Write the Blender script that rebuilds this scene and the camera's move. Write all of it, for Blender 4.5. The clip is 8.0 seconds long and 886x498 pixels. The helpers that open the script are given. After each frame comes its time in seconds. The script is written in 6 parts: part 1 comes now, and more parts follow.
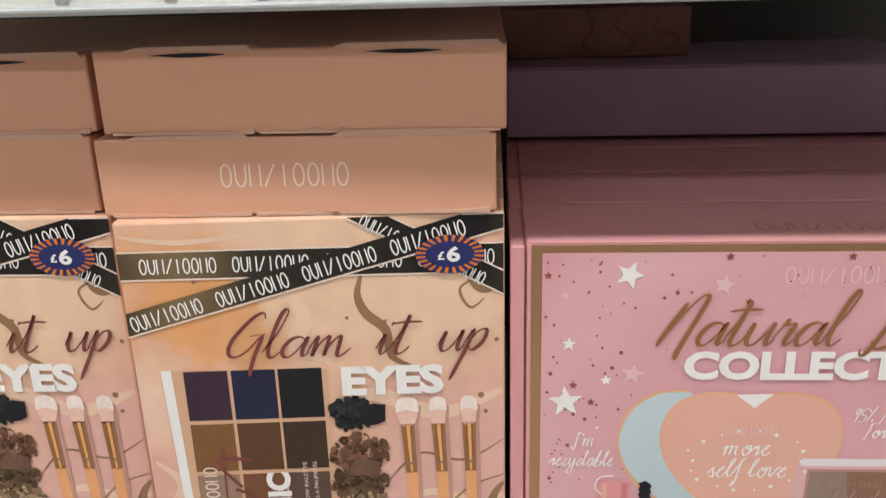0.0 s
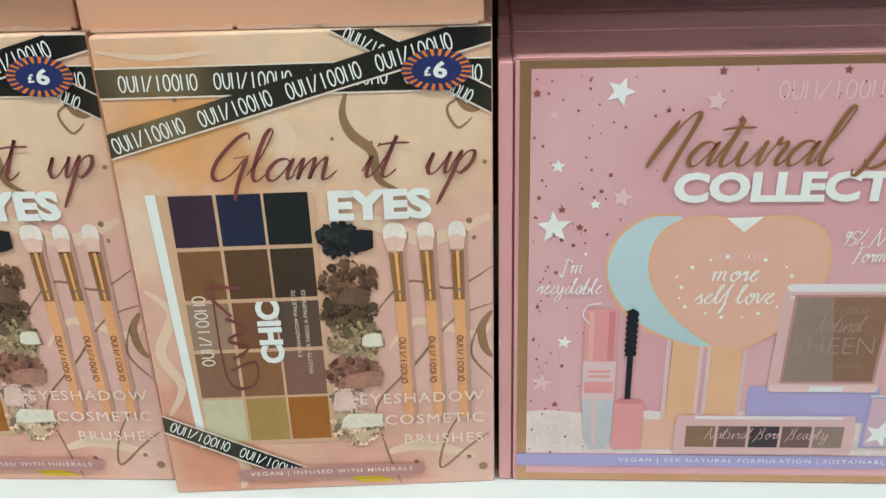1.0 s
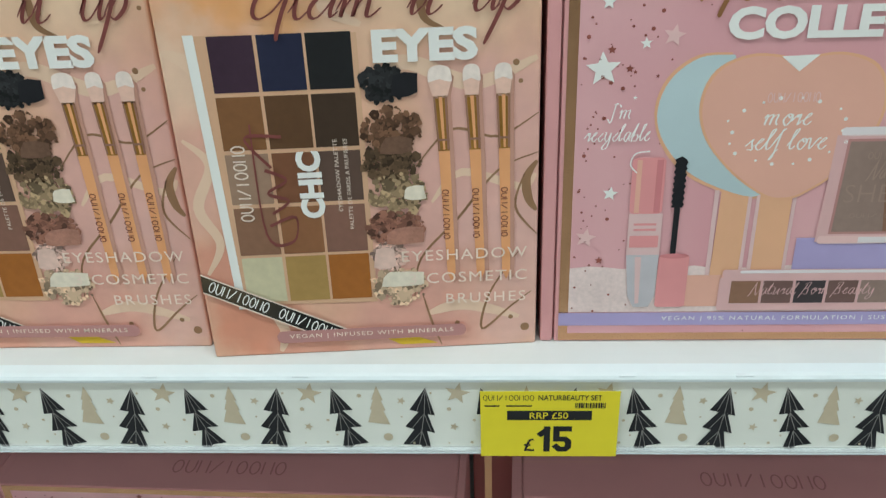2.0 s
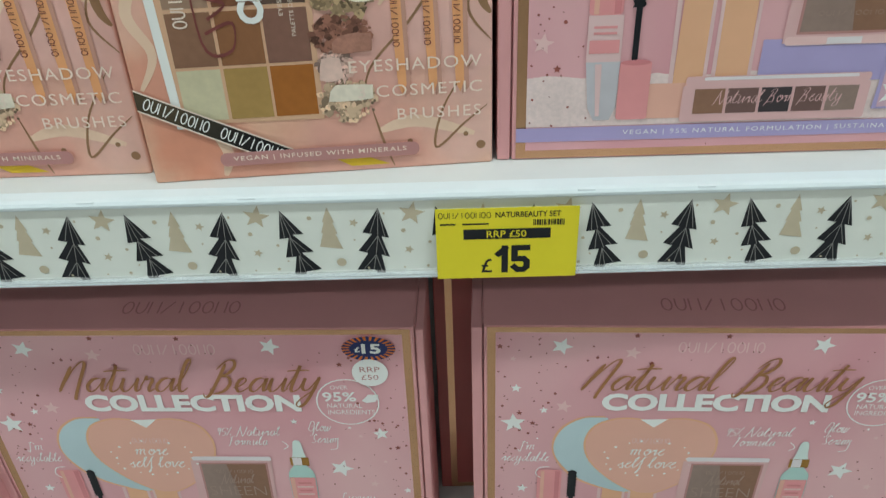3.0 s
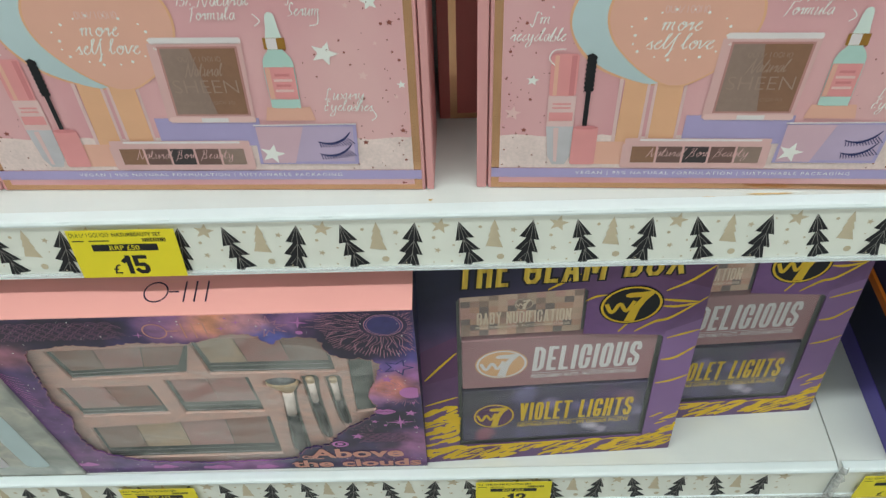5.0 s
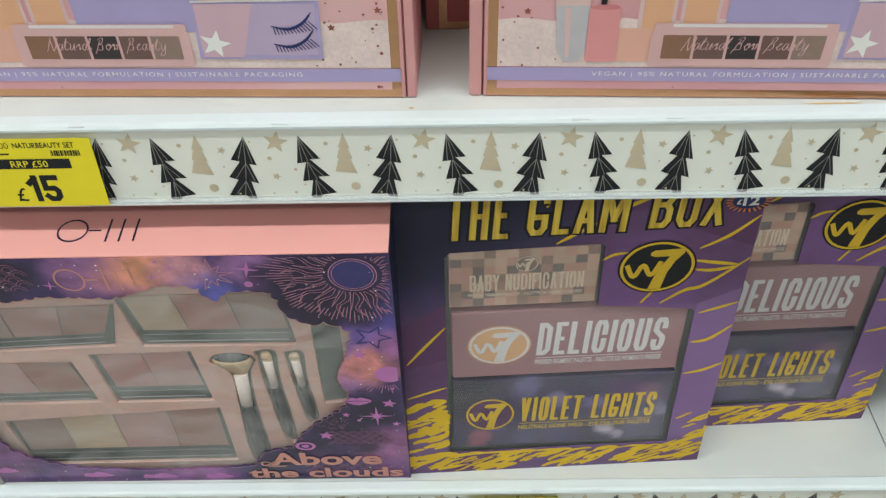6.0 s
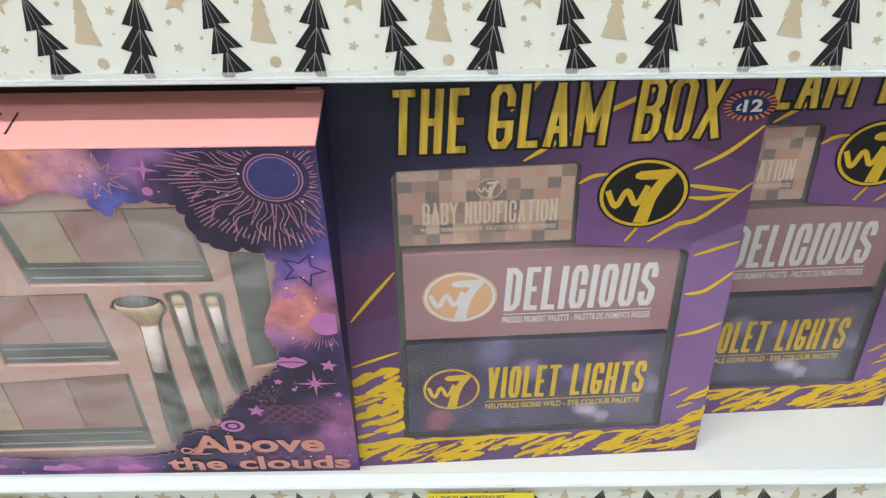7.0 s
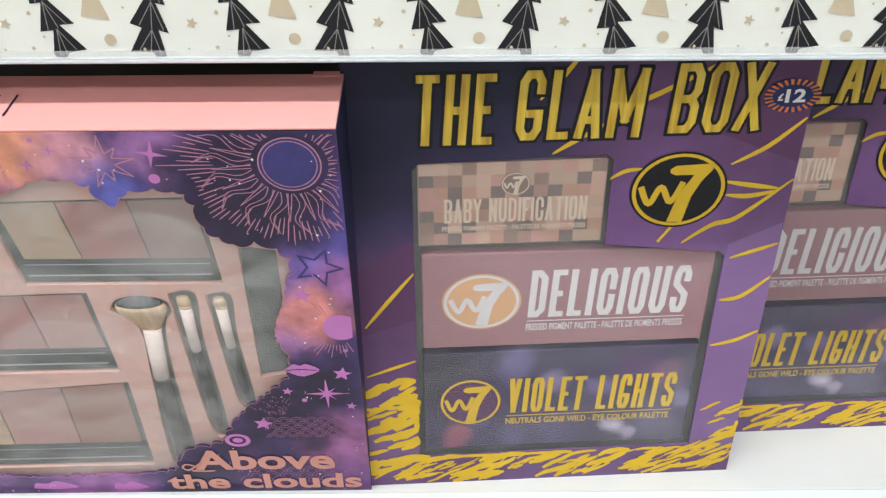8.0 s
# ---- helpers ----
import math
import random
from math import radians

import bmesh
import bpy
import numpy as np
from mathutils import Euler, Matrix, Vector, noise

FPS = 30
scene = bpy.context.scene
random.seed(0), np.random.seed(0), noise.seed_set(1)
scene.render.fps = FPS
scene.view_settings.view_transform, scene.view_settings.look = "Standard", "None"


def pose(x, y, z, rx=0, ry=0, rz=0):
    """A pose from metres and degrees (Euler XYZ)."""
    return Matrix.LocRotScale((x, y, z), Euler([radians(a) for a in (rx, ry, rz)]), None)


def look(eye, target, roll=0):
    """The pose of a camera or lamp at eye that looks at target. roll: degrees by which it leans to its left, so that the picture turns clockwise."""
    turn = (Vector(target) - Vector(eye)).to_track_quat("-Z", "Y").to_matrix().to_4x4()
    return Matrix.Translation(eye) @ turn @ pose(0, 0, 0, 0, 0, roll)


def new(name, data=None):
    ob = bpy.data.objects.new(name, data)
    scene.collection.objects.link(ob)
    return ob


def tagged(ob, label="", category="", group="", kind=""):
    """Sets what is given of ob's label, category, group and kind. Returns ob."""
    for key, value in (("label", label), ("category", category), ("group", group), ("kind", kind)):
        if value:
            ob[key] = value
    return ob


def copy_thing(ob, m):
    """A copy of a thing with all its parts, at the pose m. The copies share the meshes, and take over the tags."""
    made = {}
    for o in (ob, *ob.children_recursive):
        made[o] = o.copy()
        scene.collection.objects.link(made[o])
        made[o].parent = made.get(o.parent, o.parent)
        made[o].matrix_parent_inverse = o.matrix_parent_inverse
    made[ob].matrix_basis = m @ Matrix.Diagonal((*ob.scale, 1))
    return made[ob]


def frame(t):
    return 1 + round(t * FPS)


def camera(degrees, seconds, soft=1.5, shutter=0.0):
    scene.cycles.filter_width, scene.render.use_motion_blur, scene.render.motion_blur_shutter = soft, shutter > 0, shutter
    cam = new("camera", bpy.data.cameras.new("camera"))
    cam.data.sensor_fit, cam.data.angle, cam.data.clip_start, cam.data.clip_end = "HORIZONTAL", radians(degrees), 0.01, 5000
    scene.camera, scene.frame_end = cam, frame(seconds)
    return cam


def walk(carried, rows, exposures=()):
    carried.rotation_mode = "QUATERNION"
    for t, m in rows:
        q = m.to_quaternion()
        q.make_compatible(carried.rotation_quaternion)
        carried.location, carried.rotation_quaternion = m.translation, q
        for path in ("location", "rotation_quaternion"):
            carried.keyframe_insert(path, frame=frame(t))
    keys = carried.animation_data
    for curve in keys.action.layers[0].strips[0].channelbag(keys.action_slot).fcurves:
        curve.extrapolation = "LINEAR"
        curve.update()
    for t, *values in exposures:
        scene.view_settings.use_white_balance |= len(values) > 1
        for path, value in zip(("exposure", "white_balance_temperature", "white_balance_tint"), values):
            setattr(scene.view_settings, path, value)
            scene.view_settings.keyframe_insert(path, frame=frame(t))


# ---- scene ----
cam = camera(55.0, 8.0, soft=1.3, shutter=0.15)
PATH = [
    (0, (0.023, -0.298, 1.427), (-0.098, 1.585, 0.763), -1.6),
    (0.5, (0.023, -0.303, 1.409), (-0.084, 1.535, 0.627), -1.6),
    (1, (0.027, -0.309, 1.385), (-0.091, 1.509, 0.56), -1.8),
    (1.2, (0.029, -0.311, 1.376), (-0.101, 1.488, 0.512), -2.1),
    (2.3, (-0.001, -0.324, 1.33), (-0.074, 1.42, 0.354), -2.0),
    (2.5, (0.001, -0.324, 1.322), (-0.037, 1.39, 0.291), -1.6),
    (3, (0.01, -0.325, 1.302), (-0.026, 1.317, 0.161), -2.2),
    (3.5, (0.008, -0.334, 1.282), (-0.011, 1.238, 0.045), -2.2),
    (4, (0.006, -0.347, 1.251), (-0.019, 1.133, -0.095), -2.6),
    (4.5, (0.0, -0.358, 1.225), (-0.024, 1.037, -0.208), -2.4),
    (5, (0.002, -0.351, 1.157), (-0.027, 0.999, -0.319), -2.2),
    (5.2, (-0.004, -0.346, 1.128), (-0.017, 1.013, -0.339), -1.3),
    (6.3, (0.013, -0.33, 1.0), (-0.016, 1.166, -0.327), -1.5),
    (6.5, (0.016, -0.33, 0.979), (0.001, 1.182, -0.33), -1.2),
    (7, (0.027, -0.323, 0.92), (0.024, 1.255, -0.309), -0.7),
    (7.5, (0.03, -0.316, 0.894), (0.038, 1.301, -0.283), -0.3),
    (8, (0.014, -0.314, 0.891), (0.022, 1.315, -0.27), -0.2),
]
walk(cam, [(t, look(eye, target, roll)) for t, eye, target, roll in PATH], exposures=[
    (0.0, 0.15, 6720, 15), (0.6, 0.18, 6230, 0), (1.2, 0.16, 6080, -2), (2.5, -0.20, 6050, -1), (3.5, -0.18, 6120, -3), (4.5, -0.03, 6360, 0),
    (5.2, 0.05, 6380, -1), (6.5, 0.17, 6480, 6), (7.0, 0.52, 6400, 9), (8.0, 0.64, 6390, 11)])

# ---- world and light ----
world = bpy.data.worlds.new("world")
scene.world = world
world.use_nodes = True
world.node_tree.nodes["Background"].inputs["Color"].default_value = (0.9, 0.95, 1.0, 1)
world.node_tree.nodes["Background"].inputs["Strength"].default_value = 0.05
LAMP_Z = 2.95
ROWS_Y = ((-0.60, 22.5), (-2.1, 9.5), (-3.6, 5.0))
for ly, watts in ROWS_Y:
    for lx in (-1.35, 1.35):
        lamp = bpy.data.lights.new("ceiling_lamp", "AREA")
        lamp.shape, lamp.size, lamp.size_y, lamp.energy, lamp.color = "RECTANGLE", 2.5, 0.12, watts * (1.12 if lx < 0 else 0.88), (0.97, 1.0, 0.98)
        new("ceiling_lamp", lamp).matrix_world = pose(lx, ly, LAMP_Z - 0.012)


# ---- materials ----
def mat(name, color, rough=0.5, metal=0.0, vary=0.08, scale=60.0, bump=0.0, bump_scale=400.0, coat=0.0, spec=0.3):
    """A surface with colour variation at two scales, and fine relief."""
    m = bpy.data.materials.new(name)
    m.use_nodes = True
    nt = m.node_tree
    b = nt.nodes["Principled BSDF"]
    b.inputs["Roughness"].default_value, b.inputs["Metallic"].default_value = rough, metal
    b.inputs["Coat Weight"].default_value, b.inputs["Coat Roughness"].default_value = coat, 0.12
    b.inputs["Specular IOR Level"].default_value = spec
    co = nt.nodes.new("ShaderNodeTexCoord")
    n1, n2 = nt.nodes.new("ShaderNodeTexNoise"), nt.nodes.new("ShaderNodeTexNoise")
    n1.inputs["Scale"].default_value, n1.inputs["Detail"].default_value = scale, 3
    n2.inputs["Scale"].default_value, n2.inputs["Detail"].default_value = scale * 0.12, 2
    for n in (n1, n2):
        nt.links.new(co.outputs["Object"], n.inputs["Vector"])
    add = nt.nodes.new("ShaderNodeMath")
    add.operation = "ADD"
    nt.links.new(n1.outputs["Fac"], add.inputs[0]), nt.links.new(n2.outputs["Fac"], add.inputs[1])
    mr = nt.nodes.new("ShaderNodeMapRange")
    mr.inputs["From Min"].default_value, mr.inputs["From Max"].default_value = 0.6, 1.4
    mr.inputs["To Min"].default_value, mr.inputs["To Max"].default_value = 1 - vary, 1 + vary
    nt.links.new(add.outputs[0], mr.inputs["Value"])
    mul = nt.nodes.new("ShaderNodeVectorMath")
    mul.operation = "SCALE"
    mul.inputs[0].default_value = color[:3]
    nt.links.new(mr.outputs[0], mul.inputs["Scale"])
    nt.links.new(mul.outputs[0], b.inputs["Base Color"])
    if bump:
        bn, bp = nt.nodes.new("ShaderNodeTexNoise"), nt.nodes.new("ShaderNodeBump")
        bn.inputs["Scale"].default_value, bn.inputs["Detail"].default_value = bump_scale, 4
        bp.inputs["Strength"].default_value, bp.inputs["Distance"].default_value = bump, 0.0006
        nt.links.new(co.outputs["Object"], bn.inputs["Vector"])
        nt.links.new(bn.outputs["Fac"], bp.inputs["Height"])
        nt.links.new(bp.outputs["Normal"], b.inputs["Normal"])
    return m


def swirl(name, stops, scale=9.0, warp=1.6, detail=2.0, rough=0.35, stretch=(1, 1, 1), coat=0.0, offset=(0, 0, 0)):
    """Marbled, cloudy or galaxy print: a warped noise through a colour ramp."""
    m = bpy.data.materials.new(name)
    m.use_nodes = True
    nt = m.node_tree
    b = nt.nodes["Principled BSDF"]
    b.inputs["Roughness"].default_value, b.inputs["Coat Weight"].default_value = rough, coat
    co, mp, n = nt.nodes.new("ShaderNodeTexCoord"), nt.nodes.new("ShaderNodeMapping"), nt.nodes.new("ShaderNodeTexNoise")
    mp.inputs["Scale"].default_value, mp.inputs["Location"].default_value = stretch, offset
    n.inputs["Scale"].default_value, n.inputs["Detail"].default_value, n.inputs["Distortion"].default_value = scale, detail, warp
    r = nt.nodes.new("ShaderNodeValToRGB")
    while len(r.color_ramp.elements) < len(stops):
        r.color_ramp.elements.new(0.5)
    for e, (p, c) in zip(r.color_ramp.elements, stops):
        e.position, e.color = p, (*c, 1)
    nt.links.new(co.outputs["Object"], mp.inputs["Vector"]), nt.links.new(mp.outputs[0], n.inputs["Vector"])
    nt.links.new(n.outputs["Fac"], r.inputs["Fac"]), nt.links.new(r.outputs["Color"], b.inputs["Base Color"])
    return m


def islands(name, colors, rough=0.4):
    """Pieces of one mesh, each in one of some colours."""
    m = bpy.data.materials.new(name)
    m.use_nodes = True
    nt = m.node_tree
    g, r = nt.nodes.new("ShaderNodeNewGeometry"), nt.nodes.new("ShaderNodeValToRGB")
    r.color_ramp.interpolation = "CONSTANT"
    while len(r.color_ramp.elements) < len(colors):
        r.color_ramp.elements.new(0.5)
    for i, (e, c) in enumerate(zip(r.color_ramp.elements, colors)):
        e.position, e.color = i / len(colors), (*c, 1)
    nt.links.new(g.outputs["Random Per Island"], r.inputs["Fac"])
    nt.links.new(r.outputs["Color"], nt.nodes["Principled BSDF"].inputs["Base Color"])
    nt.nodes["Principled BSDF"].inputs["Roughness"].default_value = rough
    nt.nodes["Principled BSDF"].inputs["Specular IOR Level"].default_value = 0.2
    return m


def clear(name, tint, haze, rough):
    """Thin clear plastic: mostly see-through, with a little haze and gloss."""
    m = bpy.data.materials.new(name)
    m.use_nodes = True
    nt = m.node_tree
    t, mx, b = nt.nodes.new("ShaderNodeBsdfTransparent"), nt.nodes.new("ShaderNodeMixShader"), nt.nodes["Principled BSDF"]
    t.inputs["Color"].default_value = (*tint, 1)
    b.inputs["Base Color"].default_value, b.inputs["Roughness"].default_value = (0.78, 0.76, 0.76, 1), rough
    mx.inputs["Fac"].default_value = haze
    nt.links.new(t.outputs[0], mx.inputs[1]), nt.links.new(b.outputs[0], mx.inputs[2])
    nt.links.new(mx.outputs[0], nt.nodes["Material Output"].inputs["Surface"])
    return m


def nebula_print(name, base, blobs, rough=0.3, mottle=0.4, wobble=0.045, coat=0.2, spec=0.5):
    """Printed night sky: soft coloured clouds with given centres, blurred into each other by noise."""
    m = bpy.data.materials.new(name)
    m.use_nodes = True
    nt = m.node_tree
    b = nt.nodes["Principled BSDF"]
    b.inputs["Roughness"].default_value, b.inputs["Coat Weight"].default_value, b.inputs["Coat Roughness"].default_value = rough, coat, 0.12
    b.inputs["Specular IOR Level"].default_value = spec
    co, n, sub, add = nt.nodes.new("ShaderNodeTexCoord"), nt.nodes.new("ShaderNodeTexNoise"), nt.nodes.new("ShaderNodeVectorMath"), nt.nodes.new("ShaderNodeVectorMath")
    n.inputs["Scale"].default_value, n.inputs["Detail"].default_value = 38, 4
    sub.operation, add.operation = "MULTIPLY_ADD", "ADD"
    sub.inputs[1].default_value, sub.inputs[2].default_value = (wobble,) * 3, (-wobble / 2,) * 3
    nt.links.new(co.outputs["Object"], n.inputs["Vector"]), nt.links.new(n.outputs["Color"], sub.inputs[0])
    nt.links.new(sub.outputs[0], add.inputs[0]), nt.links.new(co.outputs["Object"], add.inputs[1])
    last = None
    for u, v, r, col in blobs:
        dist, mr, mix = nt.nodes.new("ShaderNodeVectorMath"), nt.nodes.new("ShaderNodeMapRange"), nt.nodes.new("ShaderNodeMix")
        dist.operation, mr.interpolation_type, mix.data_type = "DISTANCE", "SMOOTHSTEP", "RGBA"
        dist.inputs[1].default_value = (u * 0.001, 0, v * 0.001)
        mr.inputs["From Min"].default_value, mr.inputs["From Max"].default_value = r * 0.0004, r * 0.0013
        mr.inputs["To Min"].default_value, mr.inputs["To Max"].default_value = 0.92, 0.0
        mix.inputs["A"].default_value, mix.inputs["B"].default_value = (*base, 1), (*col, 1)
        mix.inputs[6].default_value, mix.inputs[7].default_value = (*base, 1), (*col, 1)
        nt.links.new(add.outputs[0], dist.inputs[0]), nt.links.new(dist.outputs["Value"], mr.inputs["Value"])
        nt.links.new(mr.outputs[0], mix.inputs[0])
        if last:
            nt.links.new(last.outputs[2], mix.inputs[6])
        last = mix
    n2, vr, mul = nt.nodes.new("ShaderNodeTexNoise"), nt.nodes.new("ShaderNodeMapRange"), nt.nodes.new("ShaderNodeVectorMath")
    n2.inputs["Scale"].default_value, n2.inputs["Detail"].default_value = 70, 5
    vr.inputs["From Min"].default_value, vr.inputs["From Max"].default_value = 0.3, 0.7
    vr.inputs["To Min"].default_value, vr.inputs["To Max"].default_value = 1 - mottle, 1 + mottle
    mul.operation = "SCALE"
    nt.links.new(co.outputs["Object"], n2.inputs["Vector"]), nt.links.new(n2.outputs["Fac"], vr.inputs["Value"])
    nt.links.new(last.outputs[2], mul.inputs[0]), nt.links.new(vr.outputs[0], mul.inputs["Scale"])
    nt.links.new(mul.outputs[0], b.inputs["Base Color"])
    return m


def wavy_film(m, scale, low, high):
    """Uneven haze and slight waves on a clear film."""
    nt = m.node_tree
    co, mp, n, mr, bp = (nt.nodes.new(k) for k in ("ShaderNodeTexCoord", "ShaderNodeMapping", "ShaderNodeTexNoise", "ShaderNodeMapRange", "ShaderNodeBump"))
    mp.inputs["Scale"].default_value = (0.8, 1, 1.5)
    n.inputs["Scale"].default_value, n.inputs["Detail"].default_value, n.inputs["Distortion"].default_value = scale, 5, 1.2
    mr.inputs["From Min"].default_value, mr.inputs["From Max"].default_value = 0.35, 0.72
    mr.inputs["To Min"].default_value, mr.inputs["To Max"].default_value = low, high
    bp.inputs["Strength"].default_value, bp.inputs["Distance"].default_value = 0.4, 0.002
    nt.links.new(co.outputs["Object"], mp.inputs["Vector"]), nt.links.new(mp.outputs[0], n.inputs["Vector"])
    nt.links.new(n.outputs["Fac"], mr.inputs["Value"]), nt.links.new(mr.outputs[0], nt.nodes["Mix Shader"].inputs["Fac"])
    nt.links.new(n.outputs["Fac"], bp.inputs["Height"]), nt.links.new(bp.outputs["Normal"], nt.nodes["Principled BSDF"].inputs["Normal"])
    return m


def glow(name, color, strength):
    m = bpy.data.materials.new(name)
    m.use_nodes = True
    b = m.node_tree.nodes["Principled BSDF"]
    b.inputs["Emission Color"].default_value, b.inputs["Emission Strength"].default_value = (*color, 1), strength
    return m


SHELF = mat("white_painted_steel", (0.67, 0.68, 0.675), 0.38, vary=0.05, scale=25, bump=0.05, bump_scale=900)
HOLDER = mat("white_plastic", (0.74, 0.79, 0.82), 0.3, vary=0.04, scale=40)
LIPCLEAR = clear("clear_ticket_lip", (0.97, 0.98, 0.98), 0.28, 0.12)
PAPER = mat("cream_strip_paper", (0.80, 0.80, 0.745), 0.42, vary=0.04, scale=50, coat=0.25)
INK = mat("black_ink", (0.014, 0.014, 0.018), 0.5, vary=0.2, scale=200, spec=0.25)
FOLD = mat("grey_line_ink", (0.30, 0.28, 0.27), 0.5, vary=0.05)
BEIGE = mat("beige_ink", (0.56, 0.47, 0.34), 0.5, vary=0.06, scale=150)
YELLOW = mat("yellow_label_paper", (0.84, 0.70, 0.03), 0.5, vary=0.04, scale=80)
BACK = mat("grey_back_panel", (0.075, 0.068, 0.06), 0.6, vary=0.15, scale=8)
FLOOR = mat("vinyl_floor", (0.52, 0.51, 0.49), 0.4, vary=0.12, scale=3)
WALL = mat("pale_wall_paint", (0.55, 0.54, 0.52), 0.7, vary=0.06, scale=4)
CEIL = mat("ceiling_board", (0.72, 0.72, 0.70), 0.8, vary=0.05, scale=5)
LIT = glow("lit_diffuser", (0.97, 1.0, 0.98), 6.0)

STAIN = mat("amber_stain", (0.62, 0.42, 0.20), 0.4, vary=0.3, scale=200)
CRINKLE = clear("crinkled_plastic", (0.75, 0.76, 0.76), 0.35, 0.12)
PINK = mat("pink_card", (0.70, 0.34, 0.345), 0.42, vary=0.05, scale=30, bump=0.04, bump_scale=1500)
ROSE = swirl("pink_print", [(0.3, (0.68, 0.315, 0.355)), (0.52, (0.74, 0.395, 0.425)), (0.7, (0.78, 0.455, 0.47))], 7, 0.6, 2, 0.33)
SNOW = mat("pale_print", (0.80, 0.63, 0.61), 0.35, vary=0.14, scale=500)
GOLD = mat("gold_foil", (0.62, 0.35, 0.20), 0.27, metal=1.0, vary=0.12, scale=30)
GOLDINK = mat("rose_gold_foil", (0.46, 0.22, 0.10), 0.32, metal=0.75, vary=0.15, scale=60)
DOT = mat("rose_gold_dots", (0.30, 0.09, 0.07), 0.4, vary=0.2, scale=200)
WHITE = mat("white_ink", (0.86, 0.84, 0.82), 0.4, vary=0.03)
FADED = mat("pale_pink_ink", (0.80, 0.53, 0.52), 0.4, vary=0.05)
LILAC = mat("lilac_ink", (0.43, 0.36, 0.62), 0.4, vary=0.06, scale=40)
PALEROSE = mat("pale_rose_print", (0.76, 0.52, 0.52), 0.35, vary=0.06, scale=40)
PALELID = mat("pale_lid_print", (0.80, 0.72, 0.74), 0.3, vary=0.05, scale=40)
DEEPCORAL = mat("deep_coral_print", (0.66, 0.23, 0.25), 0.35, vary=0.08, scale=40)
MAUVEPINK = mat("mauve_pink_print", (0.66, 0.43, 0.52), 0.35, vary=0.08, scale=30)
MIRROR = mat("blue_grey_print", (0.52, 0.62, 0.66), 0.35, vary=0.1, scale=20)
SALMON = mat("salmon_print", (0.79, 0.43, 0.34), 0.4, vary=0.05, scale=30)
ORANGE = mat("orange_print", (0.80, 0.44, 0.27), 0.4, vary=0.06, scale=30)
CORAL = mat("coral_print", (0.78, 0.32, 0.33), 0.35, vary=0.08, scale=40)
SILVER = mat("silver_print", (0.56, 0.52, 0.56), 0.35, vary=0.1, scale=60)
BLUSH = mat("blush_print", (0.72, 0.44, 0.44), 0.35, vary=0.05)
DARKCOCOA = mat("dark_cocoa_print", (0.17, 0.095, 0.085), 0.45, vary=0.08, scale=300)
SOFTBLACK = mat("soft_black_print", (0.05, 0.038, 0.042), 0.45, vary=0.1, scale=300)
TAUPE = mat("taupe_powder_print", (0.30, 0.205, 0.175), 0.45, vary=0.08, scale=300)
COCOA = mat("brown_powder_print", (0.27, 0.14, 0.09), 0.45, vary=0.08, scale=300)
MINT = mat("mint_print", (0.48, 0.66, 0.62), 0.3, vary=0.06)
NAVY = mat("navy_ink", (0.022, 0.03, 0.13), 0.35, vary=0.1)
BURST = mat("orange_burst_ink", (0.80, 0.21, 0.03), 0.4, vary=0.06)

MARBLE = nebula_print("peach_marble_print", (0.80, 0.47, 0.33), (
    (90, 205, 60, (0.84, 0.57, 0.39)), (130, 178, 34, (0.84, 0.58, 0.41)), (24, 184, 32, (0.80, 0.37, 0.14)), (54, 172, 18, (0.80, 0.40, 0.18)), (8, 208, 16, (0.82, 0.44, 0.24)), (70, 190, 16, (0.84, 0.57, 0.38)),
    (6, 140, 26, (0.83, 0.57, 0.42)), (10, 95, 30, (0.78, 0.43, 0.34)), (140, 110, 40, (0.76, 0.43, 0.38)), (110, 70, 40, (0.76, 0.42, 0.37)), (150, 60, 30, (0.77, 0.45, 0.40)), (100, 14, 40, (0.74, 0.37, 0.30)),
    (150, 20, 26, (0.78, 0.47, 0.40)), (12, 45, 26, (0.72, 0.32, 0.23)), (22, 14, 24, (0.70, 0.28, 0.18)), (50, 8, 20, (0.72, 0.33, 0.24))), 0.33, 0.06, 0.05, 0.15, 0.4)
PEACH = mat("peach_card", (0.70, 0.365, 0.24), 0.4, vary=0.05, scale=18, bump=0.05, bump_scale=900)
CARDEDGE = mat("card_edge", (0.62, 0.38, 0.28), 0.7, vary=0.1, scale=200)
# the foil's reflections are put into its colour as black and gold patches
BAND = swirl("reflection_toned_foil", [(0.36, (0.014, 0.012, 0.012)), (0.46, (0.05, 0.04, 0.028)), (0.54, (0.20, 0.135, 0.07)), (0.66, (0.40, 0.28, 0.15))], 9, 0.4, 1, 0.25, stretch=(1, 1, 0.5))
BAND.node_tree.nodes["Principled BSDF"].inputs["Metallic"].default_value = 0.35
BROWNINK = mat("brown_script_ink", (0.20, 0.055, 0.05), 0.4, vary=0.25, scale=160)
OLIVE = mat("bronze_line_ink", (0.36, 0.20, 0.11), 0.35, metal=0.3, vary=0.15)
CREAM = mat("cream_ink", (0.86, 0.70, 0.60), 0.4, vary=0.03)
MAUVE = mat("mauve_ink", (0.50, 0.24, 0.23), 0.4, vary=0.05)
TRAY = mat("cream_case_print", (0.70, 0.42, 0.27), 0.4, vary=0.06)
PALEROOT = mat("bristle_root_print", (0.85, 0.55, 0.45), 0.6, vary=0.1, scale=300)
BRISTLE = mat("bristle_print", (0.90, 0.76, 0.70), 0.6, vary=0.12, scale=400)
FERRULE = mat("brass_print", (0.38, 0.19, 0.04), 0.35, metal=0.5, vary=0.3, scale=150)
